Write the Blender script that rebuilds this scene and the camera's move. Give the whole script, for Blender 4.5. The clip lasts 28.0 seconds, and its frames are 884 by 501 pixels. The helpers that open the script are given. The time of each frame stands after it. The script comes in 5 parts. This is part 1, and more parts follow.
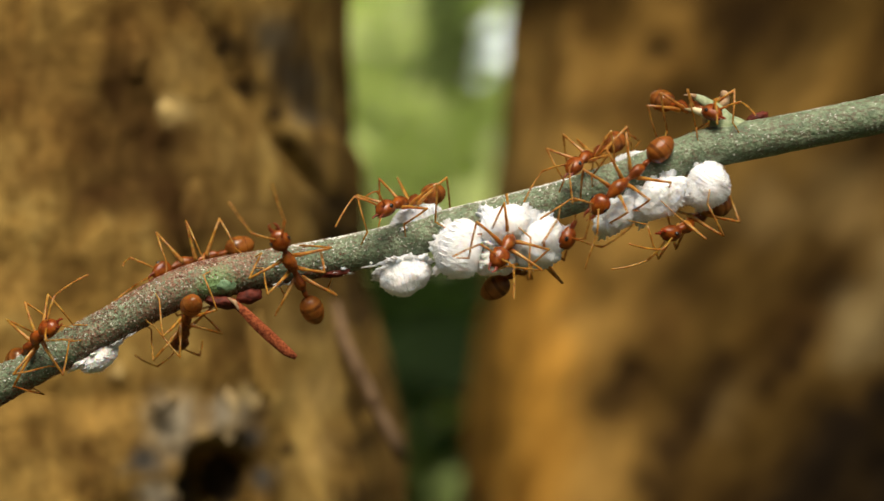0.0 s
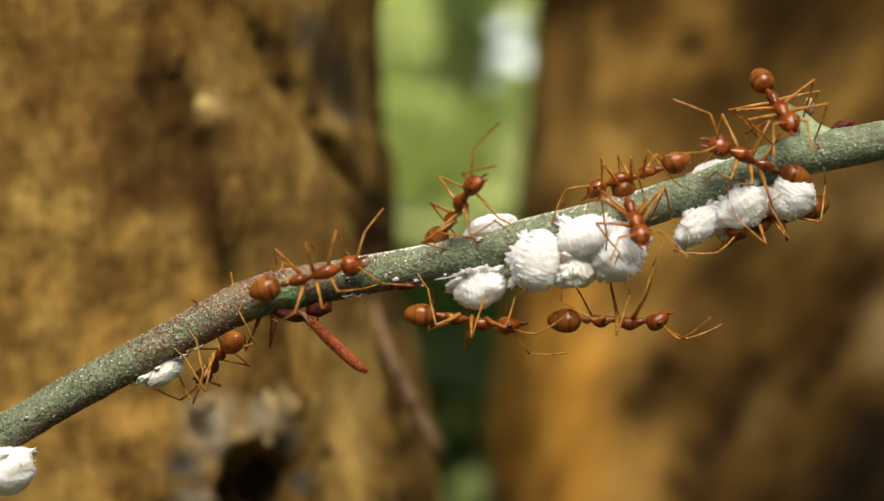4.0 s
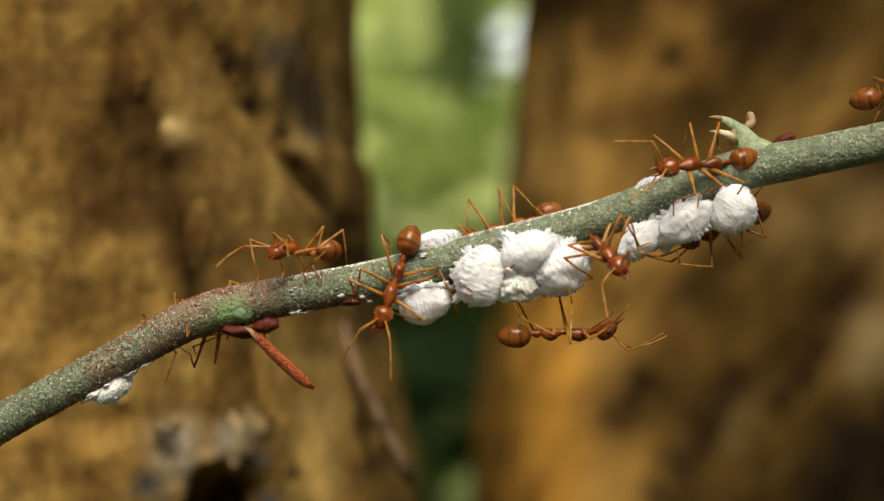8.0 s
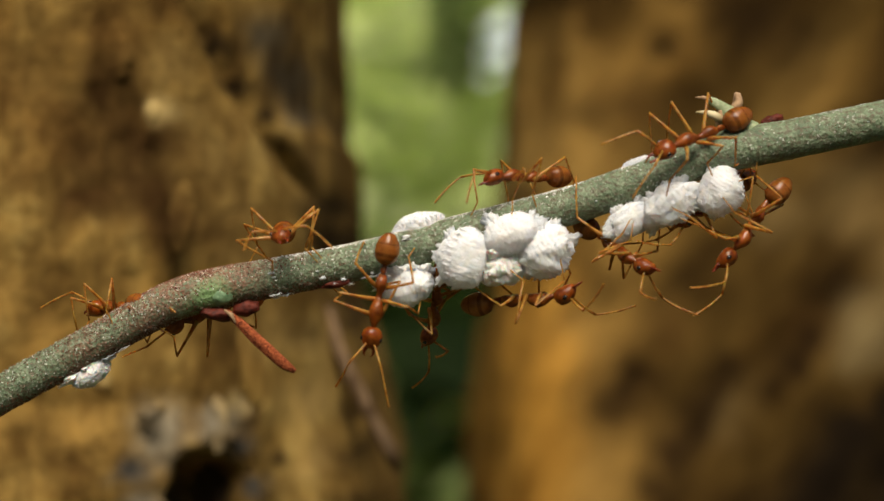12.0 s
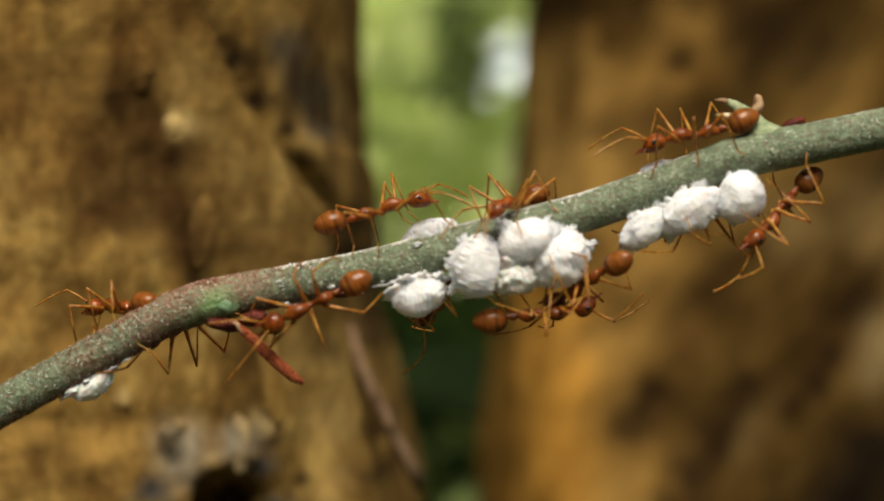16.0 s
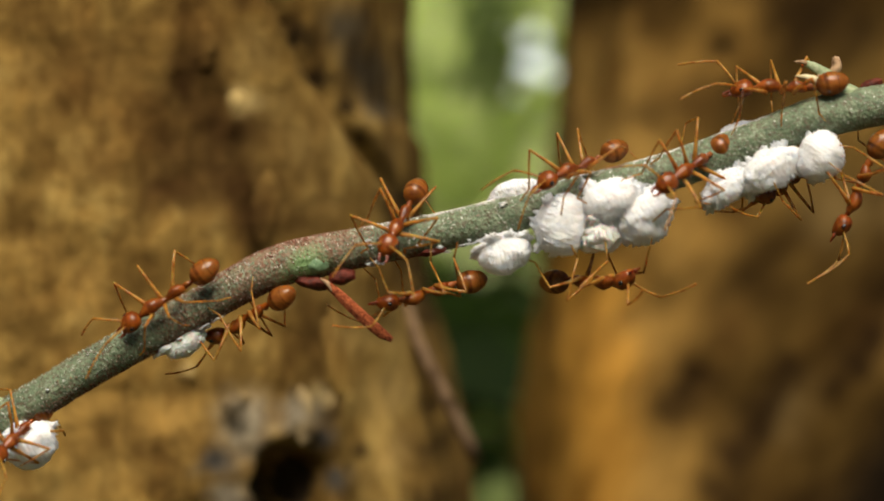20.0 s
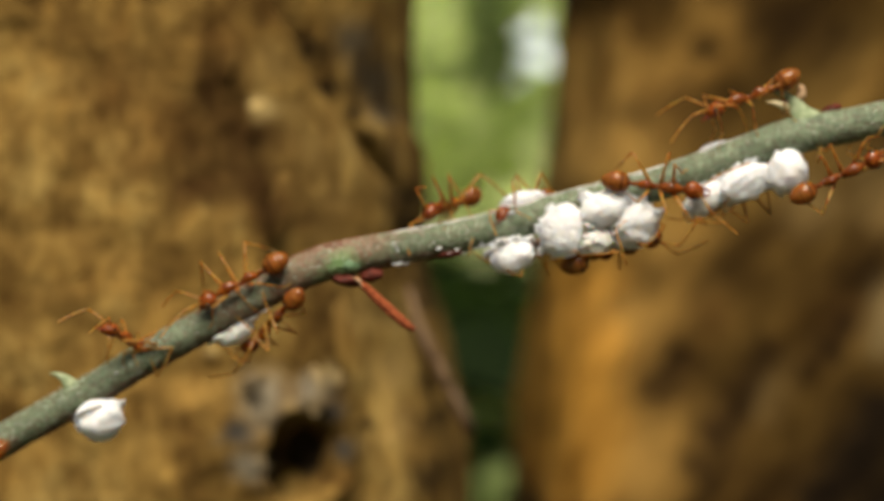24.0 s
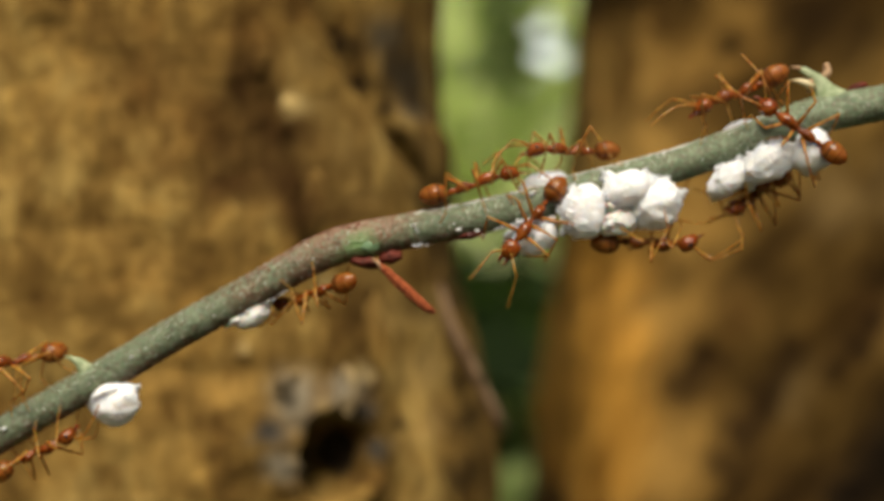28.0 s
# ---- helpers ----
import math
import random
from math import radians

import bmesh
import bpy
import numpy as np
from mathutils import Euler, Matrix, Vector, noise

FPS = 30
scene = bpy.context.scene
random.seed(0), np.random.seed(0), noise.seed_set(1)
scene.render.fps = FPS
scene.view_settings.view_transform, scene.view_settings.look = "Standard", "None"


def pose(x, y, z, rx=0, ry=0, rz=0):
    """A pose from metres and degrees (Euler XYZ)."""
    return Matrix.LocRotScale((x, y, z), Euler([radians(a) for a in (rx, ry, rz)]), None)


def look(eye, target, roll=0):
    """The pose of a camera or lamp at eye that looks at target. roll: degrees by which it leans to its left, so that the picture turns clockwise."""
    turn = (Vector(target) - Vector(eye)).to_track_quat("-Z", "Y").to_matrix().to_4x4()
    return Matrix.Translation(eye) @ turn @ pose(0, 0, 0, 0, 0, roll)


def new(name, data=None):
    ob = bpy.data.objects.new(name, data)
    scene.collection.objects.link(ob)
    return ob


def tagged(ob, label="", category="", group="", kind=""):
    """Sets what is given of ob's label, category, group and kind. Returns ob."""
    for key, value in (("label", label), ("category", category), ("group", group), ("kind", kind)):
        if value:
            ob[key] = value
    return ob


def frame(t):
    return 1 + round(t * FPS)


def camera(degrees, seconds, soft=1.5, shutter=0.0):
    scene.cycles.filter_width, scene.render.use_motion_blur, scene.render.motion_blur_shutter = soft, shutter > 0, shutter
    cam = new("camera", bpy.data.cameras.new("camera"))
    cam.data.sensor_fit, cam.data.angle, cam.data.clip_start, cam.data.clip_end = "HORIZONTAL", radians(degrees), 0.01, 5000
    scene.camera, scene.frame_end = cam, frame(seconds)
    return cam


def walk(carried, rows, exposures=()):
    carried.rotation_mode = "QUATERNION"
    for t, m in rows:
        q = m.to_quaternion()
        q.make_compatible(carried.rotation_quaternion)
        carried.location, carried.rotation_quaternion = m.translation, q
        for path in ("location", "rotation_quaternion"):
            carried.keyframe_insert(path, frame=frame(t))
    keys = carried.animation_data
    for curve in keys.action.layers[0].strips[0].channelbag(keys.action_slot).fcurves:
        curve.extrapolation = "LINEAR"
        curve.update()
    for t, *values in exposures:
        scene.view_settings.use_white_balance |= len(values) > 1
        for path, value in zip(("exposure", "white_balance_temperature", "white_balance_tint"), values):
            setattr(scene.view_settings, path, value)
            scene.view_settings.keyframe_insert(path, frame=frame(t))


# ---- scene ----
MM = 0.001
LENGTH = 28.0

# ---- camera: a close-up lens held by hand, focus fixed ----
cam = camera(24.0, LENGTH, soft=1.45, shutter=0.5)
cam.data.dof.use_dof = True
cam.data.dof.focus_distance = 0.1488
cam.data.dof.aperture_fstop = 25.0


def eye(x, y, z, yaw, pitch, roll):
    """Camera pose from millimetres and degrees; yaw to the left from +y, pitch up, roll leaning left."""
    return pose(x * MM, y * MM, z * MM, 90 + pitch, 0, yaw) @ pose(0, 0, 0, 0, 0, roll)


# seconds, x, y, z in mm, yaw, pitch, roll in degrees
PATH = [
    (0, -0.47, -151.36, 0.28, 0.2, 0.04, -0.05),
    (0.5, -0.97, -146.76, 0.4, 0.29, 0.02, -0.01),
    (1, 0.43, -146.29, -0.22, 0.13, 0.05, 0.03),
    (1.5, 1.06, -151.09, -0.59, -0.1, 0.03, 0.02),
    (2, -0.44, -148.65, -0.79, -0.09, 0, -0.07),
    (2.5, 0.22, -149.65, -0.41, -0.09, -0.02, 0.08),
    (3, 0.01, -150, 0, -0, -0, 0),
    (3.5, -1.24, -150.31, -0.06, 0.12, 0.06, -0.04),
    (4, -3.99, -147.06, -0.06, 0.37, 0.11, -0.08),
    (4.5, -3.4, -147.36, 0.28, 0.48, 0.15, -0.03),
    (6.5, -1.58, -144.75, 1.85, 0.41, 0.2, -0.03),
    (7, -0.61, -144.62, 1.15, 0.42, 0.18, -0.01),
    (7.5, -0.53, -143.32, 2.32, 0.42, 0.15, 0.05),
    (8, -0.19, -148.07, 2.45, 0.52, -0.01, -0.01),
    (8.5, -0.29, -149.38, 1.66, 0.51, 0.1, -0.04),
    (9, -1.75, -147.33, 0.02, 0.67, 0.1, -0.07),
    (9.5, -2.85, -143.32, -0.26, 0.66, 0.01, -0.07),
    (10, -1.01, -142.76, 0.9, 0.81, -0.07, -0.06),
    (10.5, 0.55, -142.67, 0.73, 0.56, -0.06, -0.09),
    (11, 0.52, -145.46, 1.91, 0.52, -0.1, -0.03),
    (11.5, 0.84, -146.74, 1.14, 0.4, 0, -0.04),
    (13.5, 0.34, -135.48, 0.68, 0.69, -0.06, -0.03),
    (14, -1.61, -130.43, 1.38, 0.65, 0.06, -0.06),
    (14.5, 0.28, -131.28, 1.23, 0.59, 0.14, -0.14),
    (15, -0.42, -138.13, 0.46, 0.44, 0.29, -0.11),
    (15.5, -0.6, -142.14, 0.15, 0.54, 0.39, -0.15),
    (16, -1.64, -142.58, 0.32, 0.42, 0.57, -0.19),
    (16.5, -0.01, -149.3, 0.6, 0.56, 0.62, -0.14),
    (17, -1.5, -152.69, 0.41, 0.49, 0.77, -0.2),
    (17.5, -1.01, -162.8, 0.95, 0.42, 0.73, -0.14),
    (18, -0.66, -153.54, 0.48, 0.52, 0.62, -0.23),
    (18.5, -1.71, -158.57, 0.9, 0.6, 0.51, -0.13),
    (19, -2.82, -148.94, -0.98, 0.85, 0.34, -0.2),
    (19.5, -3.28, -151.91, -2.65, 0.81, 0.37, -0.28),
    (20, -5.26, -145.58, -1.78, 0.97, 0.49, -0.23),
    (20.5, -5.92, -156.03, -0.02, 0.94, 0.58, -0.31),
    (22.5, -5.37, -165.87, -0.31, 0.95, 0.22, -0.16),
    (23, -6.04, -167.81, -0.73, 1.03, 0.17, -0.19),
    (23.5, -4.9, -167.68, -0.85, 1.06, 0.13, -0.07),
    (24, -4.26, -167.08, -1.3, 1.09, 0.12, -0.12),
    (24.5, -4.46, -166.5, -0.82, 1.04, 0.04, -0.14),
    (25, -6.21, -168.6, 0.47, 0.94, -0.07, -0.17),
    (25.5, -6.24, -167.27, -0.82, 1.03, 0.12, -0.16),
    (26, -4.78, -164.59, -0.91, 0.93, 0.26, -0.11),
    (26.5, -4.57, -165.73, -0.86, 0.98, 0.31, -0.17),
    (27, -5.41, -165.06, -2.17, 0.94, 0.29, -0.11),
    (27.5, -7.03, -162.91, -2.85, 1.14, -0.09, -0.21),
    (28, -7.23, -164.88, -1.54, 1.24, 0.12, -0.23)]
# the camera brightens and darkens its picture a little on the way
BRIGHTER = [(0.0, 0.1), (3.0, 0.18), (7.0, 0.0), (10.0, -0.08), (14.0, -0.14), (17.0, -0.03), (20.0, 0.0), (25.0, 0.07), (LENGTH, 0.04)]
walk(cam, [(r[0], eye(*r[1:])) for r in PATH], exposures=[(t, 0.22 + more, 6950, 10) for t, more in BRIGHTER])

# ---- world, sun, exposure ----
world = bpy.data.worlds.new("sky")
scene.world = world
world.use_nodes = True
wn = world.node_tree
sky = wn.nodes.new("ShaderNodeTexSky")
sky.sky_type = "NISHITA"
sky.sun_disc = False
sky.sun_elevation, sky.sun_rotation = radians(55), radians(176)
sky.air_density, sky.dust_density = 1.2, 3.0
wn.links.new(sky.outputs[0], wn.nodes["Background"].inputs[0])
wn.nodes["Background"].inputs[1].default_value = 0.05

sun_data = bpy.data.lights.new("sun", "SUN")
sun_data.energy, sun_data.angle, sun_data.color = 5.0, radians(36), (1.0, 0.94, 0.84)
sun = new("sun", sun_data)
sun.matrix_basis = look((0.06, -0.8, 1.15), (0, 0, 0))


# ---- materials ----
class Mat:
    """A small wrapper that keeps node set-ups short."""

    def __init__(self, name, rough=0.6, **sockets):
        self.mat = bpy.data.materials.new(name)
        self.mat.use_nodes = True
        self.tree = self.mat.node_tree
        self.bsdf = self.tree.nodes["Principled BSDF"]
        self.bsdf.inputs["Roughness"].default_value = rough
        for key, value in sockets.items():
            self.bsdf.inputs[key.replace("_", " ")].default_value = value
        self.coord = self.tree.nodes.new("ShaderNodeTexCoord")
        self.slant = 0.0

    def node(self, kind, **props):
        n = self.tree.nodes.new(kind)
        for key, value in props.items():
            n.inputs[key.replace("_", " ")].default_value = value
        return n

    def link(self, a, b):
        self.tree.links.new(a, b)

    def place(self, scale=(1, 1, 1)):
        m = self.node("ShaderNodeMapping")
        m.inputs["Scale"].default_value = scale
        if self.slant:
            lean = self.node("ShaderNodeMapping")
            lean.inputs["Rotation"].default_value = (0, radians(self.slant), 0)
            self.link(self.coord.outputs["Object"], lean.inputs["Vector"])
            self.link(lean.outputs[0], m.inputs["Vector"])
        else:
            self.link(self.coord.outputs["Object"], m.inputs["Vector"])
        return m.outputs[0]

    def noise(self, scale, detail=4.0, rough=0.55, squeeze=(1, 1, 1), distortion=0.0):
        n = self.node("ShaderNodeTexNoise", Scale=scale, Detail=detail, Roughness=rough, Distortion=distortion)
        self.link(self.place(squeeze), n.inputs["Vector"])
        return n.outputs["Fac"]

    def cells(self, scale, feature="F1", squeeze=(1, 1, 1)):
        n = self.node("ShaderNodeTexVoronoi", Scale=scale)
        n.feature = feature
        self.link(self.place(squeeze), n.inputs["Vector"])
        return n.outputs["Distance"]

    def ramp(self, fac, stops):
        n = self.node("ShaderNodeValToRGB")
        while len(n.color_ramp.elements) < len(stops):
            n.color_ramp.elements.new(0.5)
        for e, (at, colour) in zip(n.color_ramp.elements, stops):
            e.position, e.color = at, (*colour, 1)
        self.link(fac, n.inputs[0])
        return n.outputs[0]

    def mix(self, fac, a, b, mode="MIX"):
        n = self.node("ShaderNodeMix")
        n.data_type, n.blend_type = "RGBA", mode
        for value, socket in ((fac, n.inputs[0]), (a, n.inputs[6]), (b, n.inputs[7])):
            if isinstance(value, (int, float)):
                socket.default_value = value
            elif isinstance(value, tuple):
                socket.default_value = (*value, 1)
            else:
                self.link(value, socket)
        return n.outputs[2]

    def colour(self, socket):
        self.link(socket, self.bsdf.inputs["Base Color"])

    def bump(self, fac, distance, strength=1.0, after=None):
        n = self.node("ShaderNodeBump", Strength=strength, Distance=distance)
        self.link(fac, n.inputs["Height"])
        if after is not None:
            self.link(after, n.inputs["Normal"])
        self.link(n.outputs[0], self.bsdf.inputs["Normal"])
        return n.outputs[0]

    def spot(self, centre, radius, soft=0.4, strength=1.0):
        """1 inside a ragged patch round centre (mm, seen along y), 0 outside."""
        d = self.node("ShaderNodeVectorMath")
        d.operation = "DISTANCE"
        warp = self.node("ShaderNodeTexNoise", Scale=900.0 / radius, Detail=3.0)
        self.link(self.coord.outputs["Object"], warp.inputs["Vector"])
        off = self.node("ShaderNodeVectorMath")
        off.operation = "SCALE"
        off.inputs[3].default_value = radius * MM * 1.2
        self.link(warp.outputs["Color"], off.inputs[0])
        add = self.node("ShaderNodeVectorMath")
        add.operation = "ADD"
        self.link(self.coord.outputs["Object"], add.inputs[0])
        self.link(off.outputs[0], add.inputs[1])
        flat = self.node("ShaderNodeVectorMath")
        flat.operation = "MULTIPLY"
        flat.inputs[1].default_value = (1, 0, 1)
        self.link(add.outputs[0], flat.inputs[0])
        self.link(flat.outputs[0], d.inputs[0])
        h = radius * MM * 0.6
        d.inputs[1].default_value = (centre[0] * MM + h, 0, centre[2] * MM + h)
        m = self.node("ShaderNodeMapRange")
        m.inputs["From Min"].default_value = radius * MM * (1 - soft)
        m.inputs["From Max"].default_value = radius * MM
        m.inputs["To Min"].default_value, m.inputs["To Max"].default_value = strength, 0.0
        m.interpolation_type = "SMOOTHSTEP"
        self.link(d.outputs["Value"], m.inputs["Value"])
        return m.outputs[0]


def twig_bark():
    m = Mat("twig_bark", 0.62)
    base = m.ramp(m.noise(1100, 6, 0.75), [(0.34, (0.064, 0.094, 0.05)), (0.52, (0.132, 0.182, 0.1)), (0.7, (0.262, 0.308, 0.2))])
    brown = m.ramp(m.noise(4200, 3, 0.7, (0.7, 1, 1)), [(0.5, (0, 0, 0)), (0.58, (1, 1, 1))])
    base = m.mix(0.8, base, m.mix(brown, base, (0.1, 0.072, 0.042)))
    russet = m.noise(4800, 3, 0.7)
    for centre, radius in (((-19.5, -0.3, -1.6), 3.6), ((-15.0, 0.6, -1.0), 3.2), ((-25, 0, -7.2), 3.0), ((-21, 0, -5.2), 2.6)):
        area = m.mix(m.ramp(russet, [(0.43, (0, 0, 0)), (0.56, (1, 1, 1))]), (0, 0, 0), m.spot(centre, radius, 0.7))
        base = m.mix(area, base, (0.19, 0.095, 0.055))
    green = m.spot((-16.6, -1.2, -2.7), 1.9, 0.8)
    base = m.mix(green, base, (0.16, 0.27, 0.1))
    fleck = m.ramp(m.noise(5200, 2, 0.5), [(0.66, (0, 0, 0)), (0.72, (1, 1, 1))])
    base = m.mix(fleck, base, (0.62, 0.62, 0.55))
    m.colour(base)
    n = m.bump(m.noise(1500, 4, 0.65), 0.00014, 0.9)
    n = m.bump(m.noise(6500, 4, 0.75), 0.00007, 0.8, n)
    m.bump(m.cells(4200), 0.0001, 0.7, n)
    return m.mat


def plain(name, low, high, scale, rough, relief=0.00004, **sockets):
    """A surface of two mixed tones with fine relief."""
    m = Mat(name, rough, **sockets)
    m.colour(m.mix(m.ramp(m.noise(scale, 4, 0.6), [(0.34, (0, 0, 0)), (0.66, (1, 1, 1))]), low, high))
    m.bump(m.noise(scale * 3.1, 3, 0.6), relief, 0.7)
    return m.mat


def wax():
    m = Mat("white_wax", 0.8, Subsurface_Weight=1.0, Subsurface_Scale=0.0006)
    m.bsdf.inputs["Subsurface Radius"].default_value = (1.0, 0.9, 0.8)
    grime = m.ramp(m.noise(900, 4, 0.7), [(0.1, (0.82, 0.79, 0.77)), (0.24, (0.93, 0.945, 0.96)), (0.7, (0.95, 0.965, 0.985))])
    m.colour(grime)
    n = m.bump(m.noise(3200, 5, 0.75), 0.00007, 0.6)
    m.bump(m.noise(8500, 4, 0.75), 0.00004, 0.7, n)
    t = m.node("ShaderNodeBsdfTranslucent", Color=(0.94, 0.92, 0.93, 1))
    mixed = m.node("ShaderNodeMixShader", Fac=0.2)
    m.link(m.bsdf.outputs[0], mixed.inputs[1])
    m.link(t.outputs[0], mixed.inputs[2])
    m.link(mixed.outputs[0], m.tree.nodes["Material Output"].inputs[0])
    return m.mat


def chitin(name, low, high, rough=0.25, band=None, glow=0.25):
    """Thin amber shell: glossy, a little light passing through."""
    m = Mat(name, rough, Subsurface_Weight=0.45, Subsurface_Scale=0.0007)
    m.bsdf.inputs["Subsurface Radius"].default_value = (1.0, 0.35, 0.08)
    c = m.mix(m.ramp(m.noise(1300, 4, 0.65), [(0.36, (0, 0, 0)), (0.62, (1, 1, 1))]), low, high)
    if band:
        axis = m.node("ShaderNodeSeparateXYZ")
        m.link(m.coord.outputs["Object"], axis.inputs[0])
        place = m.node("ShaderNodeMapRange")
        place.inputs["From Min"].default_value, place.inputs["From Max"].default_value = -1.3 * MM, 1.3 * MM
        m.link(axis.outputs[0], place.inputs["Value"])
        rings = m.ramp(place.outputs[0], [(0.0, low), (0.12, high), (0.33, high), (0.35, low), (0.38, high), (0.59, high), (0.63, band), (0.68, band), (0.74, high), (0.9, low)])
        c = m.mix(0.5, c, rings)
    m.colour(c)
    m.bump(m.noise(5200, 4, 0.7), 0.00004, 0.6)
    t = m.node("ShaderNodeBsdfTranslucent")
    m.link(c, t.inputs[0])
    mixed = m.node("ShaderNodeMixShader", Fac=glow)
    m.link(m.bsdf.outputs[0], mixed.inputs[1])
    m.link(t.outputs[0], mixed.inputs[2])
    m.link(mixed.outputs[0], m.tree.nodes["Material Output"].inputs[0])
    return m.mat


def bark(name, tones, scale, extra=(), fine_mix=0.35, upright=0.45, slant=0.0, spread=0.1):
    """Dry bark: tones from the deepest crack to the palest plate."""
    m = Mat(name, 0.95, Specular_IOR_Level=0.05)
    m.slant = slant
    big = m.noise(scale, 6, 0.62, (1, 1, upright), 0.15)
    c = m.ramp(big, [(0.5 + spread * (i - 1.5), tone) for i, tone in enumerate(tones)])
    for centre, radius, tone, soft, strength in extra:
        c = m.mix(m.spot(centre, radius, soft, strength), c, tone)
    mid = m.noise(scale * 2.3, 4, 0.6, (1, 1, upright * 0.6), 0.4)
    c = m.mix(fine_mix, c, m.ramp(mid, [(0.36, (0.4, 0.33, 0.26)), (0.52, (1, 1, 1)), (0.66, (1.45, 1.4, 1.3))]), "MULTIPLY")
    fine = m.noise(scale * 5.5, 5, 0.7, (1, 1, 0.5))
    c = m.mix(fine_mix, c, m.ramp(fine, [(0.32, (0.5, 0.44, 0.38)), (0.52, (1, 1, 1)), (0.68, (1.3, 1.28, 1.22))]), "MULTIPLY")
    m.colour(c)
    n = m.bump(big, 0.0018, 0.6)
    m.bump(fine, 0.0008, 0.6, n)
    return m.mat


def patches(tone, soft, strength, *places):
    """Stains and painted light or shade, of one tone on bark: x, z, radius (mm)."""
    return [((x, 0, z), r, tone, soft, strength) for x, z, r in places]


def leaf(name, low, high):
    m = Mat(name, 0.65, Specular_IOR_Level=0.15)
    info = m.node("ShaderNodeNewGeometry")
    c = m.mix(info.outputs["Random Per Island"], low, high)
    m.colour(c)
    t = m.node("ShaderNodeBsdfTranslucent")
    m.link(c, t.inputs[0])
    mixed = m.node("ShaderNodeMixShader", Fac=0.55)
    m.link(m.bsdf.outputs[0], mixed.inputs[1])
    m.link(t.outputs[0], mixed.inputs[2])
    m.link(mixed.outputs[0], m.tree.nodes["Material Output"].inputs[0])
    return m.mat


def grains(name, stops):
    """Loose specks, each of one tone."""
    m = Mat(name, 0.8, Specular_IOR_Level=0.25)
    info = m.node("ShaderNodeNewGeometry")
    m.colour(m.ramp(info.outputs["Random Per Island"], stops))
    return m.mat


TWIG = twig_bark()
WAX = wax()
WAX_DULL = plain("dull_wax", (0.7, 0.66, 0.6), (0.9, 0.88, 0.85), 1400, 0.8, 0.00008, Subsurface_Weight=0.3, Subsurface_Scale=0.0006)
WART = grains("wart_skin", [(0.0, (0.06, 0.038, 0.022)), (0.2, (0.14, 0.088, 0.052)), (0.33, (0.12, 0.16, 0.098)), (0.8, (0.24, 0.275, 0.195)), (1.0, (0.56, 0.56, 0.5))])
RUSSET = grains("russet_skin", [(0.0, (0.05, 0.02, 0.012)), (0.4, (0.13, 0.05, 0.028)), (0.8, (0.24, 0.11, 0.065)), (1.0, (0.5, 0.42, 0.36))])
DUST = grains("wax_dust", [(0.0, (0.25, 0.2, 0.15)), (0.3, (0.45, 0.44, 0.38)), (1.0, (0.82, 0.82, 0.8))])
THORN = plain("thorn_skin", (0.17, 0.23, 0.11), (0.36, 0.4, 0.25), 2300, 0.65, 0.00012, Specular_IOR_Level=0.25)
CREAM = plain("cream_thorn", (0.35, 0.27, 0.12), (0.55, 0.47, 0.28), 900, 0.6)
DRY = plain("dry_husk", (0.2, 0.11, 0.05), (0.5, 0.33, 0.19), 1500, 0.8)
ROOT = plain("root_skin", (0.07, 0.042, 0.022), (0.2, 0.13, 0.075), 500, 0.9, 0.0003, Specular_IOR_Level=0.1)
SPIKE = plain("red_spike_skin", (0.13, 0.022, 0.008), (0.5, 0.13, 0.045), 5200, 0.85, 0.00025, Specular_IOR_Level=0.2)
RED_BUD = plain("dark_red_bud", (0.035, 0.005, 0.002), (0.13, 0.02, 0.008), 2600, 0.6, 0.0001, Specular_IOR_Level=0.25)
GREEN_BUD = plain("green_bud", (0.1, 0.19, 0.09), (0.22, 0.34, 0.19), 2200, 0.6, 0.00008)
CHITIN = chitin("amber_chitin", (0.13, 0.028, 0.0045), (0.36, 0.098, 0.013), 0.2, None, 0.34)
HEAD = chitin("head_chitin", (0.14, 0.028, 0.0045), (0.36, 0.09, 0.011), 0.18, None, 0.3)
GASTER = chitin("gaster_chitin", (0.11, 0.028, 0.0055), (0.41, 0.145, 0.027), 0.14, (0.045, 0.012, 0.005), 0.42)
LEG = chitin("leg_chitin", (0.3, 0.105, 0.015), (0.6, 0.32, 0.075), 0.25, None, 0.45)
EYE = plain("black_eye", (0.01, 0.007, 0.005), (0.02, 0.012, 0.008), 3000, 0.15, 0.000004)
JAW = chitin("jaw_chitin", (0.12, 0.02, 0.008), (0.25, 0.05, 0.015))
OCHRE, PALE, BROWN, SHADED_GREY, CREVICE_SHADE = (0.3, 0.178, 0.0482), (0.44, 0.32, 0.133), (0.1, 0.05, 0.0133), (0.075, 0.058, 0.0344), (0.016, 0.0095, 0.00387)
ASH, GREY_BLACK = (0.19, 0.162, 0.115), (0.042, 0.04, 0.036)
near_stain_shade = patches(BROWN, 1.0, 0.6, (-41, 16, 8), (-36, 12, 6), (-39, 7.5, 3), (-31, 20, 5))
near_stain_shade += patches((0.052, 0.026, 0.00774), 1.0, 1.0, (-30, 11.5, 8.0), (-27.5, 6.5, 7.0), (-31.5, 16, 5.0), (-25.6, 2.4, 4.4), (-33, 6.5, 5.5))
near_stain_shade += patches(OCHRE, 1.0, 0.8, (-42, -2, 6), (-36, -8, 5), (-42, -14, 6), (-30, -5, 4.5), (-33, -15, 4))
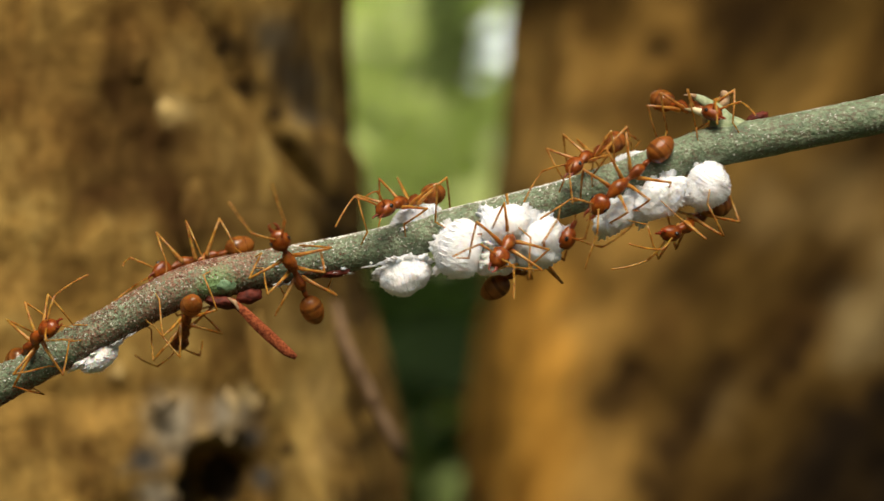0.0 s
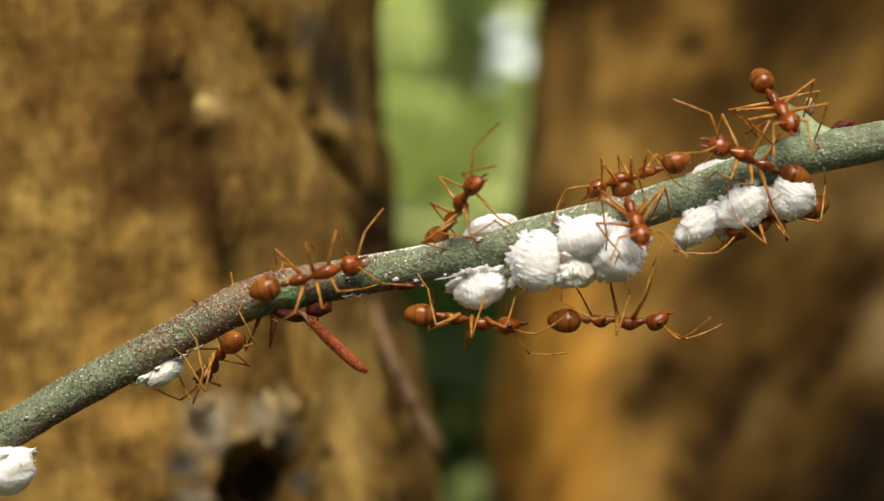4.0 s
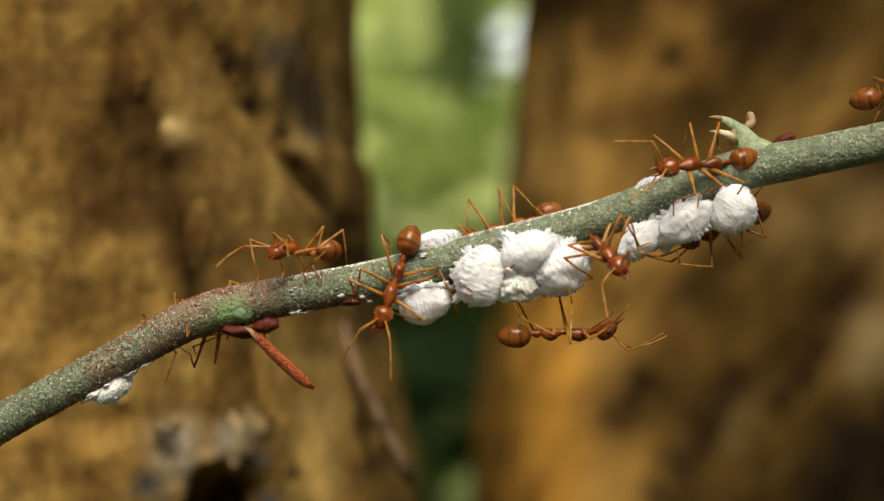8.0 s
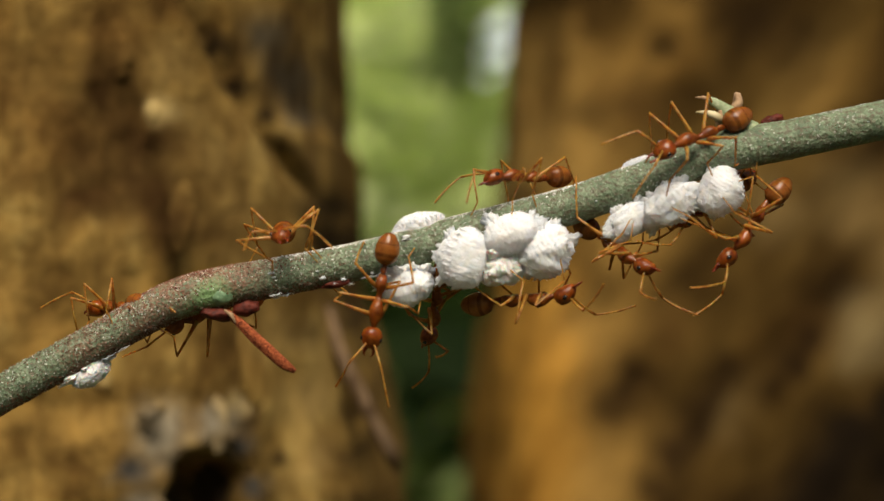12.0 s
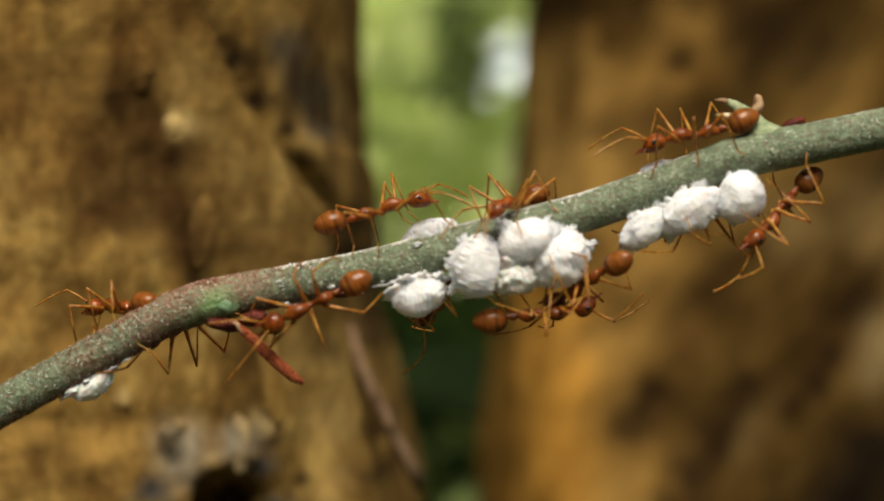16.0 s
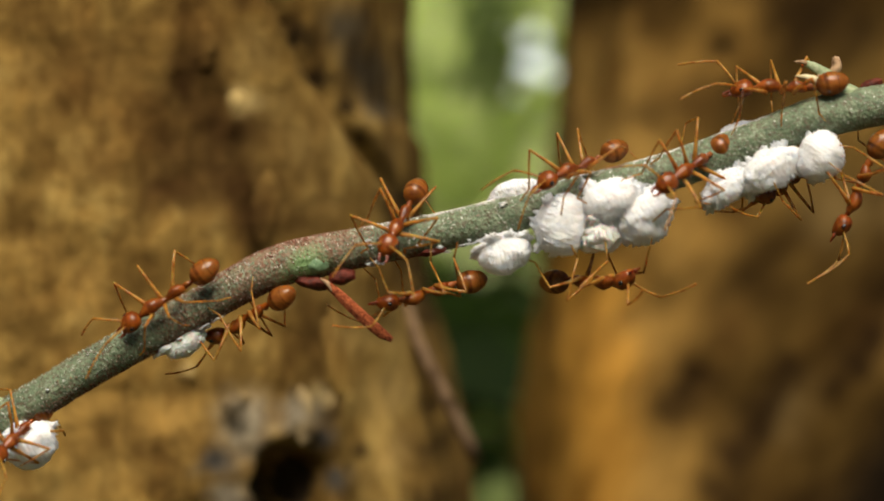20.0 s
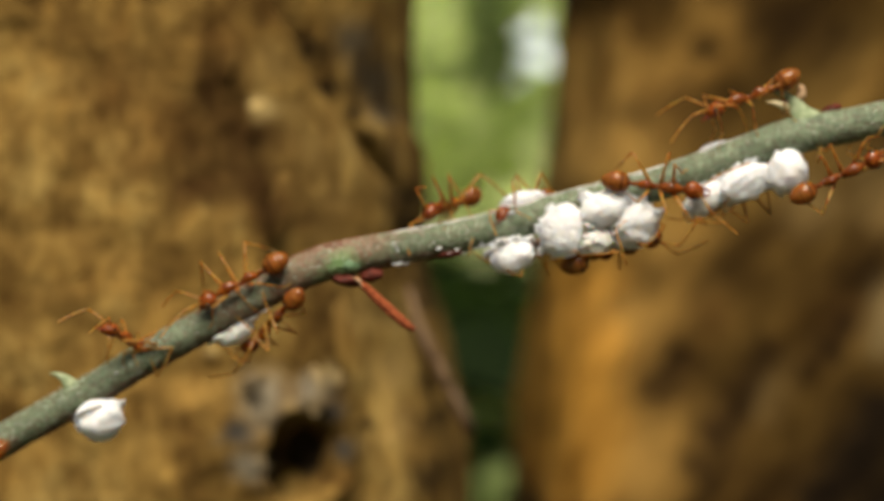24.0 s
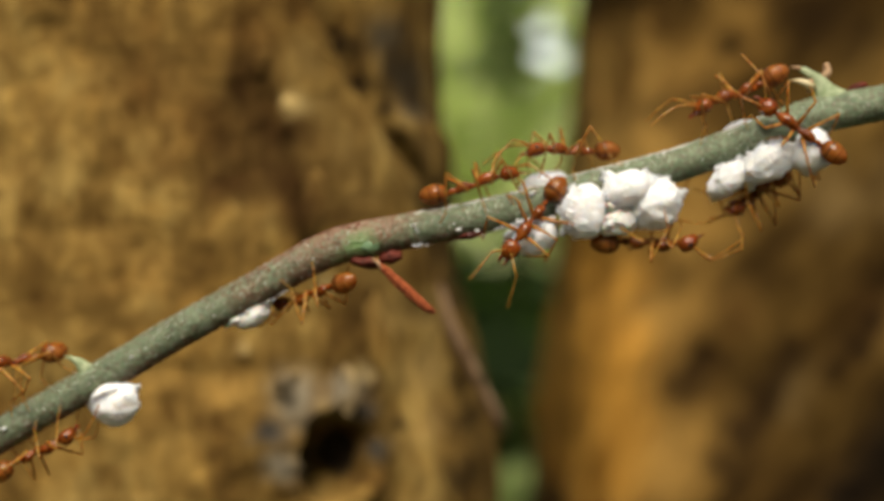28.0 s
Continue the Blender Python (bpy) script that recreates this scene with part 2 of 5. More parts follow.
near_stain_shade += patches((0.24, 0.152, 0.0482), 1.0, 0.9, (-26, 18, 4), (-24, 13.5, 4), (-21.8, 9.5, 4), (-20, 5, 4.4), (-19, -1, 5), (-17.5, -7, 4), (-14, 10.5, 3.4))
near_stain_shade += patches((0.24, 0.157, 0.0533), 1.0, 0.85, (-14.4, -8, 4), (-14, -14, 3.6), (-13.5, -20, 3.4))
near_stain_shade += patches(PALE, 1.0, 0.8, (-27.0, 14.0, 2.2), (-24.0, -4.5, 1.6), (-20.0, -14.0, 2.2), (-32, -11, 1.3))
# grey of the sunken slab, darkened by shade put into the colour
near_stain_shade += patches(SHADED_GREY, 1.0, 1.0, (-18.2, 22, 4.2), (-16.6, 18, 4.0), (-15.4, 15, 2.8))
# split and right edge: shade painted in, near black and dark brown
near_stain_shade += patches(CREVICE_SHADE, 1.0, 1.0, (-22.4, 20.4, 2.6), (-20.6, 17, 2.4), (-18.4, 14.2, 2.2), (-16.8, 11.2, 1.6), (-12.4, 21, 3.0), (-12.2, 14.2, 2.4), (-13.0, 5.6, 3.0), (-12.6, 2.0, 3.4))
near_stain_shade += patches((0.04, 0.024, 0.0086), 1.0, 0.95, (-11.4, -1.5, 3.2), (-11.0, -4.5, 2.8), (-10.6, -7, 2.8), (-9.7, -15.7, 2.2), (-9.6, -20, 2.6), (-10, -26, 3.6), (-16.8, -19.5, 1.4))
near_stain_shade += patches(ASH, 0.9, 0.95, (-26.6, -16.5, 5.0), (-22.0, -15.4, 3.4), (-28.0, -23, 3.0))
near_stain_shade += patches(GREY_BLACK, 1.0, 1.0, (-29.4, -19.6, 2.8), (-20.0, -17.8, 2.6), (-19.0, -22, 2.4))
# inside of the hole painted dark brown, its shade put into the colour
near_stain_shade += patches((0.03, 0.021, 0.012), 0.3, 1.0, (-23.3, -22.6, 3.0))
BARK_NEAR = bark("ochre_bark", [(0.088, 0.048, 0.0125), (0.148, 0.087, 0.0228), (0.215, 0.133, 0.037), (0.29, 0.193, 0.0602)], 105, near_stain_shade, 0.6, 0.8, 0.0, 0.09)
GOLD_LIT, SHADE = (0.64, 0.325, 0.0568), (0.02, 0.0105, 0.00344)
far_stain_light_shade = patches((0.29, 0.167, 0.043), 1.0, 0.95, (22, -14, 17), (21, -34, 17), (24, 4, 15), (20, 26, 20), (34, 34, 10))
# golden bark along the left edge, with its light put into the colour
far_stain_light_shade += patches(GOLD_LIT, 1.0, 0.9, (11, -14, 14), (9, -24, 15), (9, -36, 15), (13, -2, 11))
far_stain_light_shade += patches((0.5, 0.3, 0.083), 1.0, 0.9, (13, 12, 13), (14, 26, 14), (20, 2, 10), (22, 14, 9))
far_stain_light_shade += patches((0.17, 0.112, 0.0413), 1.0, 0.8, (62, 8, 11), (42, -23, 7), (48, 6, 8))
far_stain_light_shade += patches((0.2, 0.147, 0.0671), 1.0, 0.9, (63, -12, 9), (70, -4, 9))
far_stain_light_shade += patches((0.07, 0.037, 0.00989), 1.0, 0.9, (27.5, 24, 6), (33, 8, 6), (32, -11, 6), (54, -12, 6), (22, 36, 5))
# furrows and hollows, their shade painted in near black
far_stain_light_shade += patches(SHADE, 1.0, 1.0, (27.5, -17.5, 5.4), (25.5, -21, 6), (23.5, -24.5, 5), (42, -17, 5.4), (39, -21.5, 6.4), (36.5, -26, 6.6), (33.5, -30.5, 6.6), (30.5, -35, 5))
far_stain_light_shade += patches(SHADE, 1.0, 0.7, (21, 22.5, 5.5), (52, 33, 12), (45, 36, 9))
far_stain_light_shade += patches(SHADE, 1.0, 1.0, (54, -12, 4), (51, -16, 5), (48, -20, 4.6), (32, 33, 4.5))
far_stain_light_shade += patches((0.009, 0.0055, 0.00258), 0.8, 1.0, (66, -22, 6), (61, -27, 8), (56, -33, 9), (50, -39, 9), (68, -33, 11), (74, -38, 14), (60, -46, 17), (86, -36, 20))
BARK_FAR = bark("golden_bark", [(0.018, 0.0095, 0.00258), (0.044, 0.0242, 0.00585), (0.08, 0.046, 0.0112), (0.13, 0.077, 0.0202)], 60, far_stain_light_shade, 0.6, 0.35, -38, 0.09)
# one foliage in three tones: sunlight and shade are put into the leaf colours
LEAVES_SUN = leaf("leaf_sun_tinted", (0.56, 0.67, 0.22), (0.88, 0.94, 0.56))
LEAVES_HALF_SHADE = leaf("leaf_half_shade_tinted", (0.14, 0.2, 0.06), (0.4, 0.48, 0.17))
LEAVES_SHADE = leaf("leaf_shade_tinted", (0.016, 0.032, 0.008), (0.04, 0.07, 0.018))
SOIL = plain("leaf_litter", (0.03, 0.04, 0.014), (0.08, 0.085, 0.03), 6, 0.95, 0.01)


# ---- shaping helpers ----
def mesh_of(name, verts, faces, material, smooth=True):
    me = bpy.data.meshes.new(name)
    me.from_pydata([tuple(v) for v in verts], [], faces)
    me.polygons.foreach_set("use_smooth", [smooth] * len(me.polygons))
    me.materials.append(material)
    me.update()
    return me


def part(name, me, parent, m=None, label=""):
    """A mesh object under a thing or a part, at the local pose m."""
    ob = new(name, me)
    ob.parent = parent
    if m is not None:
        ob.matrix_basis = m
    return tagged(ob, label)


def thing(name, label, category, group="", kind="", me=None, m=None):
    ob = new(name, me)
    if m is not None:
        ob.matrix_basis = m
    return tagged(ob, label, category, group, kind)


def tube(points, radii, sides=10, flat=(1.0, 1.0), close=True):
    """Vertices and faces of a tube through points (mm -> m), with one radius a point."""
    pts = [Vector(p) for p in points]
    verts, faces, ring0 = [], [], None
    side = None
    for i, p in enumerate(pts):
        d = (pts[min(i + 1, len(pts) - 1)] - pts[max(i - 1, 0)]).normalized()
        if side is None:
            side = d.cross(Vector((0, 0, 1)) if abs(d.z) < 0.9 else Vector((0, 1, 0))).normalized()
        side = (side - d * side.dot(d)).normalized()
        up = side.cross(d)
        for k in range(sides):
            a = 2 * math.pi * k / sides
            verts.append((p + (side * math.cos(a) * flat[0] + up * math.sin(a) * flat[1]) * radii[i]) * MM)
    n = len(pts)
    for i in range(n - 1):
        for k in range(sides):
            a, b = i * sides + k, i * sides + (k + 1) % sides
            faces.append((b, a, a + sides, b + sides))
    if close:
        faces.append(tuple(range(sides)))
        faces.append(tuple((n - 1) * sides + k for k in range(sides - 1, -1, -1)))
    return verts, faces


def loft(rows, sides=20):
    """A body along +x: rows of x, centre z, half width y, half height z (mm)."""
    verts, faces = [], []
    for x, z, w, h in rows:
        for k in range(sides):
            a = 2 * math.pi * k / sides
            verts.append(Vector((x, w * math.cos(a), z + h * math.sin(a))) * MM)
    for i in range(len(rows) - 1):
        for k in range(sides):
            a, b = i * sides + k, i * sides + (k + 1) % sides
            faces.append((a, b, b + sides, a + sides))
    faces.append(tuple(range(sides - 1, -1, -1)))
    faces.append(tuple((len(rows) - 1) * sides + k for k in range(sides)))
    return verts, faces


def egg(length, width, height, rings=14, tail=0.0, bend=0.0):
    """Rows for loft(): an egg along x, thinner towards -x by tail, with a sagging middle by bend."""
    rows = []
    for i in range(rings + 1):
        a = math.pi * i / rings
        x = -math.cos(a)
        s = max(math.sin(a), 0.02) * (1 + tail * x)
        rows.append((x * length, -bend * (1 - x * x), width * s, height * s))
    return rows


def lump(radii, rough, scale, seed, rings=20, sides=28):
    """An uneven ball (mm) as vertices and faces."""
    verts, faces = loft(egg(1, 1, 1, rings), sides)
    out = []
    for v in verts:
        d = v / MM
        n = noise.fractal(d * scale + Vector((seed, seed * 1.7, 0)), 1.0, 2.0, 4)
        out.append(Vector((d.x * radii[0], d.y * radii[1], d.z * radii[2])) * (1 + rough * n) * MM)
    return out, faces


def spline(points, step):
    """Catmull-Rom through (x, z) points, sampled every step mm."""
    out = []
    for i in range(len(points) - 1):
        p = [Vector(points[max(0, min(len(points) - 1, i + k))]) for k in (-1, 0, 1, 2)]
        n = max(2, int((p[2] - p[1]).length / step))
        for j in range(n):
            t = j / n
            out.append(0.5 * (2 * p[1] + (p[2] - p[0]) * t + (2 * p[0] - 5 * p[1] + 4 * p[2] - p[3]) * t * t + (3 * p[1] - p[0] - 3 * p[2] + p[3]) * t ** 3))
    out.append(Vector(points[-1]))
    return out


# ---- the setting: ground, two tree trunks, undergrowth ----
def ground():
    n, verts, faces = 60, [], []
    for i in range(n + 1):
        for j in range(n + 1):
            x, y = (2 * i / n - 1), (2 * j / n - 1)
            x, y = 400 * x * abs(x) ** 2.2, 400 * y * abs(y) ** 2.2
            verts.append((x, y, -0.75 + 0.06 * noise.noise(Vector((x, y, 0)) * 0.7)))
    for i in range(n):
        for j in range(n):
            a = i * (n + 1) + j
            faces.append((a, a + n + 1, a + n + 2, a + 1))
    thing("ground", "dark forest floor with leaf litter", "ground", kind="structure", me=mesh_of("ground", verts, faces, SOIL))


def trunk(name, label, centre, half, power, material, shape, spin, lean=0.0, tall=(-0.76, 0.55), dense=(-60, 60)):
    """A standing trunk: an oval swept up z, its face worked by shape(x, y, z) -> outward mm."""
    zs = []
    z = tall[0] * 1000
    while z < tall[1] * 1000:
        zs.append(z)
        z += 0.7 if dense[0] < z < dense[1] else 9.0
    zs.append(tall[1] * 1000)
    sides, verts, faces = 420, [], []
    angles = []
    for k in range(sides):
        u = k / sides
        angles.append(spin + 2 * math.pi * (u + -0.125 * math.sin(2 * math.pi * u)))
    for z in zs:
        for a in angles:
            c, s = math.cos(a), math.sin(a)
            r = (abs(c) ** power + abs(s) ** power) ** (-1 / power)
            x, y = centre[0] + lean * z + half[0] * r * c, centre[1] + half[1] * r * s
            d = shape(x, y, z)
            verts.append(((x + c * d) * MM, (y + s * d) * MM, z * MM))
    for i in range(len(zs) - 1):
        for k in range(sides):
            a, b = i * sides + k, i * sides + (k + 1) % sides
            faces.append((a, b, b + sides, a + sides))
    faces.append(tuple((len(zs) - 1) * sides + k for k in range(sides)))
    ob = thing(name, label, "tree trunk")
    part("bole", mesh_of("bole", verts, faces, material), ob)
    return ob


def near_face(x, y, z):
    p = Vector((x, y, z))
    wide = Vector((x, y, z * 0.8))
    d = 0.9 * noise.noise(wide * 0.1)
    # crumbling bark, left of a smooth ridge that runs down to the right
    ridge = -26.0 + 0.42 * (16 - max(-8, min(22, z))) + 1.5 * noise.noise(Vector((1.3, 4.0, z * 0.12)))
    crumb = min(1, max(0.12, (ridge - x) / 3.0))
    d += crumb * (0.6 * noise.fractal(Vector((x, y, z * 0.55)) * 0.24, 0.8, 2.0, 3) + 0.36 * noise.fractal(Vector((x, y, z * 0.75)) * 0.75, 0.9, 2.1, 3))
    d -= 0.9 * math.exp(-((x + 29.5) / 5.5) ** 2 - ((z - 9) / 7.5) ** 2)
    d += 1.5 * math.exp(-((x - ridge - 2.6) / 2.4) ** 2)
    # a split beside the ridge, then a sunken grey slab
    split = -21.4 + 0.62 * (18.5 - max(6, min(24, z)))
    if z > 5:
        deep = min(1, (z - 5) / 4)
        d -= 2.6 * deep * math.exp(-((x - split) / 0.8) ** 2)
        d -= 1.8 * min(1, max(0, (x - split) / 1.5)) * min(1, max(0, (z - 12.5) / 2.5))
    hole = math.hypot((x + 23.3) / 3.0, (z + 22.6) / 4.2) + 0.25 * noise.noise(p * 0.5)
    d -= 24.0 * max(0, 1 - hole ** 4) if hole < 1 else 0
    d += 1.2 * math.exp(-((hole - 1.35) / 0.25) ** 2) + 0.8 * math.exp(-((hole - 1.7) / 0.4) ** 2) * noise.noise(p * 0.6)
    # the root flare
    d += 4.6 * min(1, max(0, (-5 - z) / 20)) * min(1, max(0, (x + 17) / 5))
    return d


def far_face(x, y, z):
    along, across = z * .8 + x * .6, x * .8 - z * .6
    d = 4.0 * noise.noise(Vector((x, y, z * 0.35)) * 0.035) + 1.5 * noise.fractal(Vector((across, y, along * 0.3)) * 0.075, 1.0, 2.0, 4)
    for hx, hz, r in ((30, -23, 6), (41, -31, 8), (67, -30, 8), (53, 32, 8), (33, 28, 6), (18, -6, 5)):
        q = ((x - hx) / r) ** 2 + ((z - hz) / (1.5 * r)) ** 2
        d -= 2.2 * math.exp(-q)
    return d


def leaf_shape(length, width):
    """A folded, pointed leaf: vertices and faces in its own plane, the stalk at the origin."""
    verts, faces = [], []
    for i in range(6):
        u = i / 5
        w = width * math.sin(math.pi * (u ** 0.8)) * 0.5
        sag = -0.25 * length * u * u
        verts += [(u * length, -w, sag + w * 0.35), (u * length, 0, sag), (u * length, w, sag + w * 0.35)]
    for i in range(5):
        a = 3 * i
        faces += [(a, a + 1, a + 4, a + 3), (a + 1, a + 2, a + 5, a + 4)]
    return verts, faces


def foliage(name, label, material, boxes, seed, keep=None):
    """A mass of leaves in boxes of (low corner, high corner, count, leaf length), all in metres."""
    rng = random.Random(seed)
    verts, faces, stems = [], [], ([], [])
    for low, high, count, size in boxes:
        mid = [(a + b) / 2 for a, b in zip(low, high)]
        half = [(b - a) / 2 for a, b in zip(low, high)]
        for _ in range(int(count * 1.25)):
            p = Vector([rng.uniform(a, b) for a, b in zip(low, high)])
            wide = ((p.x - mid[0]) / half[0]) ** 2 + ((p.y - mid[1]) / half[1]) ** 2 + .5 * noise.noise(p * (1.2 / half[1]))
            if wide > 1.25 or (p.z - low[2]) / (high[2] - low[2]) > 1.15 - .45 * wide + .3 * noise.noise(p * 5):
                continue
            length = size * rng.uniform(0.6, 1.3)
            if keep and not keep(p, length):
                length *= .35
                if not keep(p, length):
                    continue
            lv, lf = leaf_shape(length, length * rng.uniform(0.4, 0.6))
            m = Matrix.Translation(p) @ Euler((rng.uniform(-0.9, 0.9), rng.uniform(-0.6, 0.9), rng.uniform(0, 6.28))).to_matrix().to_4x4()
            base = len(verts)
            verts += [m @ Vector(v) for v in lv]
            faces += [tuple(base + k for k in f) for f in lf]
        if half[2] < .1:
            continue
        for _ in range(14):
            x, y = mid[0] + half[0] * rng.uniform(-.7, .7), mid[1] + half[1] * rng.uniform(-.6, .6)
            if abs(x) < .12 and y > 0:
                x = math.copysign(.12 + abs(x), x)
            top = low[2] + (high[2] - low[2]) * rng.uniform(.45, .75)
            pts = [Vector((x + .03 * k * rng.uniform(-1, 1) * (0 if abs(x) < .2 else 1), y + .02 * rng.uniform(-1, 1), -.78 + (top + .78) * k / 5)) * 1000 for k in range(6)]
            v, f = tube(pts, [6, 5.5, 5, 4, 3, 1.5], 7)
            stems[1].extend(tuple(len(stems[0]) + i for i in face) for face in f)
            stems[0].extend(v)
    ob = thing(name, label, "foliage", kind="stuff", me=mesh_of(name, verts, faces, material))
    tagged(part("stems", mesh_of("stems", *stems, ROOT), ob, label="thin brown stems"), kind="stuff")
    return ob


def off_line(p, length):
    """Leaves leave the small opening free through which the sky shines."""
    t = (p.y + 0.15) / 0.684
    return math.hypot(p.x - 0.0162 * t, 0.86 * (p.z - 0.0728 * t)) > 0.0043 * t + 0.6 * length


ground()
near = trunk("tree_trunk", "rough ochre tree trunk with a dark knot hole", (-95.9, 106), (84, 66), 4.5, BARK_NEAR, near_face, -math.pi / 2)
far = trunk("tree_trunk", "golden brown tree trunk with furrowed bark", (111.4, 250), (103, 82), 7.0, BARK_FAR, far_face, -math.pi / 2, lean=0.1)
v, f = tube([(-12.6, 68, -5), (-11.4, 66, -9), (-9.6, 64, -12.5), (-7.9, 64, -16), (-6.2, 65, -19.4), (-5.4, 66, -21.5)], [.5, .6, .7, .65, .8, .5], 10)
part("aerial_root", mesh_of("aerial_root", v, f, ROOT), near, label="thin dry aerial root")
for n, (x, z, a, b, c, turn) in enumerate([(-27.3, 13.6, .8, .5, 1.0, 20), (-27.4, -14.0, 1.3, .6, .9, -10), (-33.5, -10.5, 2.4, .7, 1.5, 30), (-38.5, 1.5, 2.2, .7, 1.9, -20), (-24.8, 4.0, 1.2, .7, 3.0, 12), (-18.5, -9.5, 1.1, .7, 4.0, -6), (-31, 18.5, 1.6, .6, 2.2, 15), (-40, 14, 2.0, .7, 1.6, 0), (-21.4, -15.5, .9, .7, 2.6, 0)]):
    v, f = lump((a, b * .5, c), .3, 1.5, n)
    m = pose(x * MM, (45.2 if x < -22 else 46.2) * MM, z * MM, 0, turn, 0)
    part("bark_flake", mesh_of("bark_flake", [m @ p for p in v], f, BARK_NEAR), near)
for n, (x, y, z, a, c, turn) in enumerate([(26, 176, -12, 3, 9, 22), (36, 172, 16, 4, 9, 14), (45, 170, -10, 4, 10, 26), (57, 169, 20, 4, 8, 20), (48, 170, -24, 3, 9, 34), (21, 188, 12, 3, 9, 8)]):
    v, f = lump((a, .9, c), .5, 1.8, n + 30)
    m = pose(x * MM, (y + 2) * MM, z * MM, 0, turn, 0)
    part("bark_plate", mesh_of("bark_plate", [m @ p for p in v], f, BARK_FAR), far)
foliage("sunlit_shrub", "yellow-green shrub leaves behind the trunks, sunlight put into their colour", LEAVES_SUN,
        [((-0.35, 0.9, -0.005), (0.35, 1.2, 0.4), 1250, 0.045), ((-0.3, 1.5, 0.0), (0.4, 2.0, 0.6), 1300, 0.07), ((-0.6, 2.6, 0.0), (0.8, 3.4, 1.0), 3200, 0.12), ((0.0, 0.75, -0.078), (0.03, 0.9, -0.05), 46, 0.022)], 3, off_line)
foliage("olive_shrub", "olive leaves between the trunks, half shade put into their colour", LEAVES_HALF_SHADE,
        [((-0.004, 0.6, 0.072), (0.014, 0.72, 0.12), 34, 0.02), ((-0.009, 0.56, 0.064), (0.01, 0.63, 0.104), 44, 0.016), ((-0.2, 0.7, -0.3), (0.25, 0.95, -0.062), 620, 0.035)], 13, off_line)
# darkest leaf tone; the third box is a lid added to shade the gap
foliage("shaded_shrub", "dark green leaves, deep shade put into their colour", LEAVES_SHADE,
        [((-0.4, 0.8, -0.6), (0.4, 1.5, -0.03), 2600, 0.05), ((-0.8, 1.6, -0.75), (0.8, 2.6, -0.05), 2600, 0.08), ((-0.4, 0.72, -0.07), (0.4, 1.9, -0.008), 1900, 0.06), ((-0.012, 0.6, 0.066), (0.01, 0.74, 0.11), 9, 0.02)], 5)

# unseen leaves added behind and beside the camera to cut low skylight
foliage("unseen_blocker_thicket", "unseen dark green thicket added to block low sky light", LEAVES_SHADE,
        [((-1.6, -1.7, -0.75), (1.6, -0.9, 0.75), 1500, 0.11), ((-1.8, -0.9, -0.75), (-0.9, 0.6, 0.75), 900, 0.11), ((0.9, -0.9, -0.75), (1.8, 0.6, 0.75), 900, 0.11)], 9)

# hazy bright sky far behind the leaves
haze = Mat("hazy_sky", 1.0)
haze.bsdf.inputs["Base Color"].default_value = (0, 0, 0, 1)
haze.bsdf.inputs["Emission Color"].default_value = (0.86, 0.95, 0.9, 1)
haze.bsdf.inputs["Emission Strength"].default_value = 1.6
thing("backdrop", "pale hazy sky far beyond the trees", "sky", kind="structure",
      me=mesh_of("backdrop", [(-40, 90, -1), (40, 90, -1), (40, 90, 40), (-40, 90, 40)], [(0, 1, 2, 3)], haze.mat))

# ---- the twig ----
LINE = [(-75, -35), (-60, -26), (-45.2, -17.2), (-36, -12), (-31.9, -9.55), (-25.4, -6.05), (-19.7, -2.95), (-16, -1.9), (-12.4, -1.2), (-7.5, -0.3), (-3.4, 0.65), (0.65, 1.8), (4.7, 2.8), (8.8, 3.9), (12.85, 5.3), (16.9, 6.8), (18.95, 7.55), (22.6, 8.2), (27.1, 9.1), (31.9, 10.1), (45, 13), (62, 17)]
SPINE = spline(LINE, 0.22)
SPINE_X = np.array([p.x for p in SPINE])


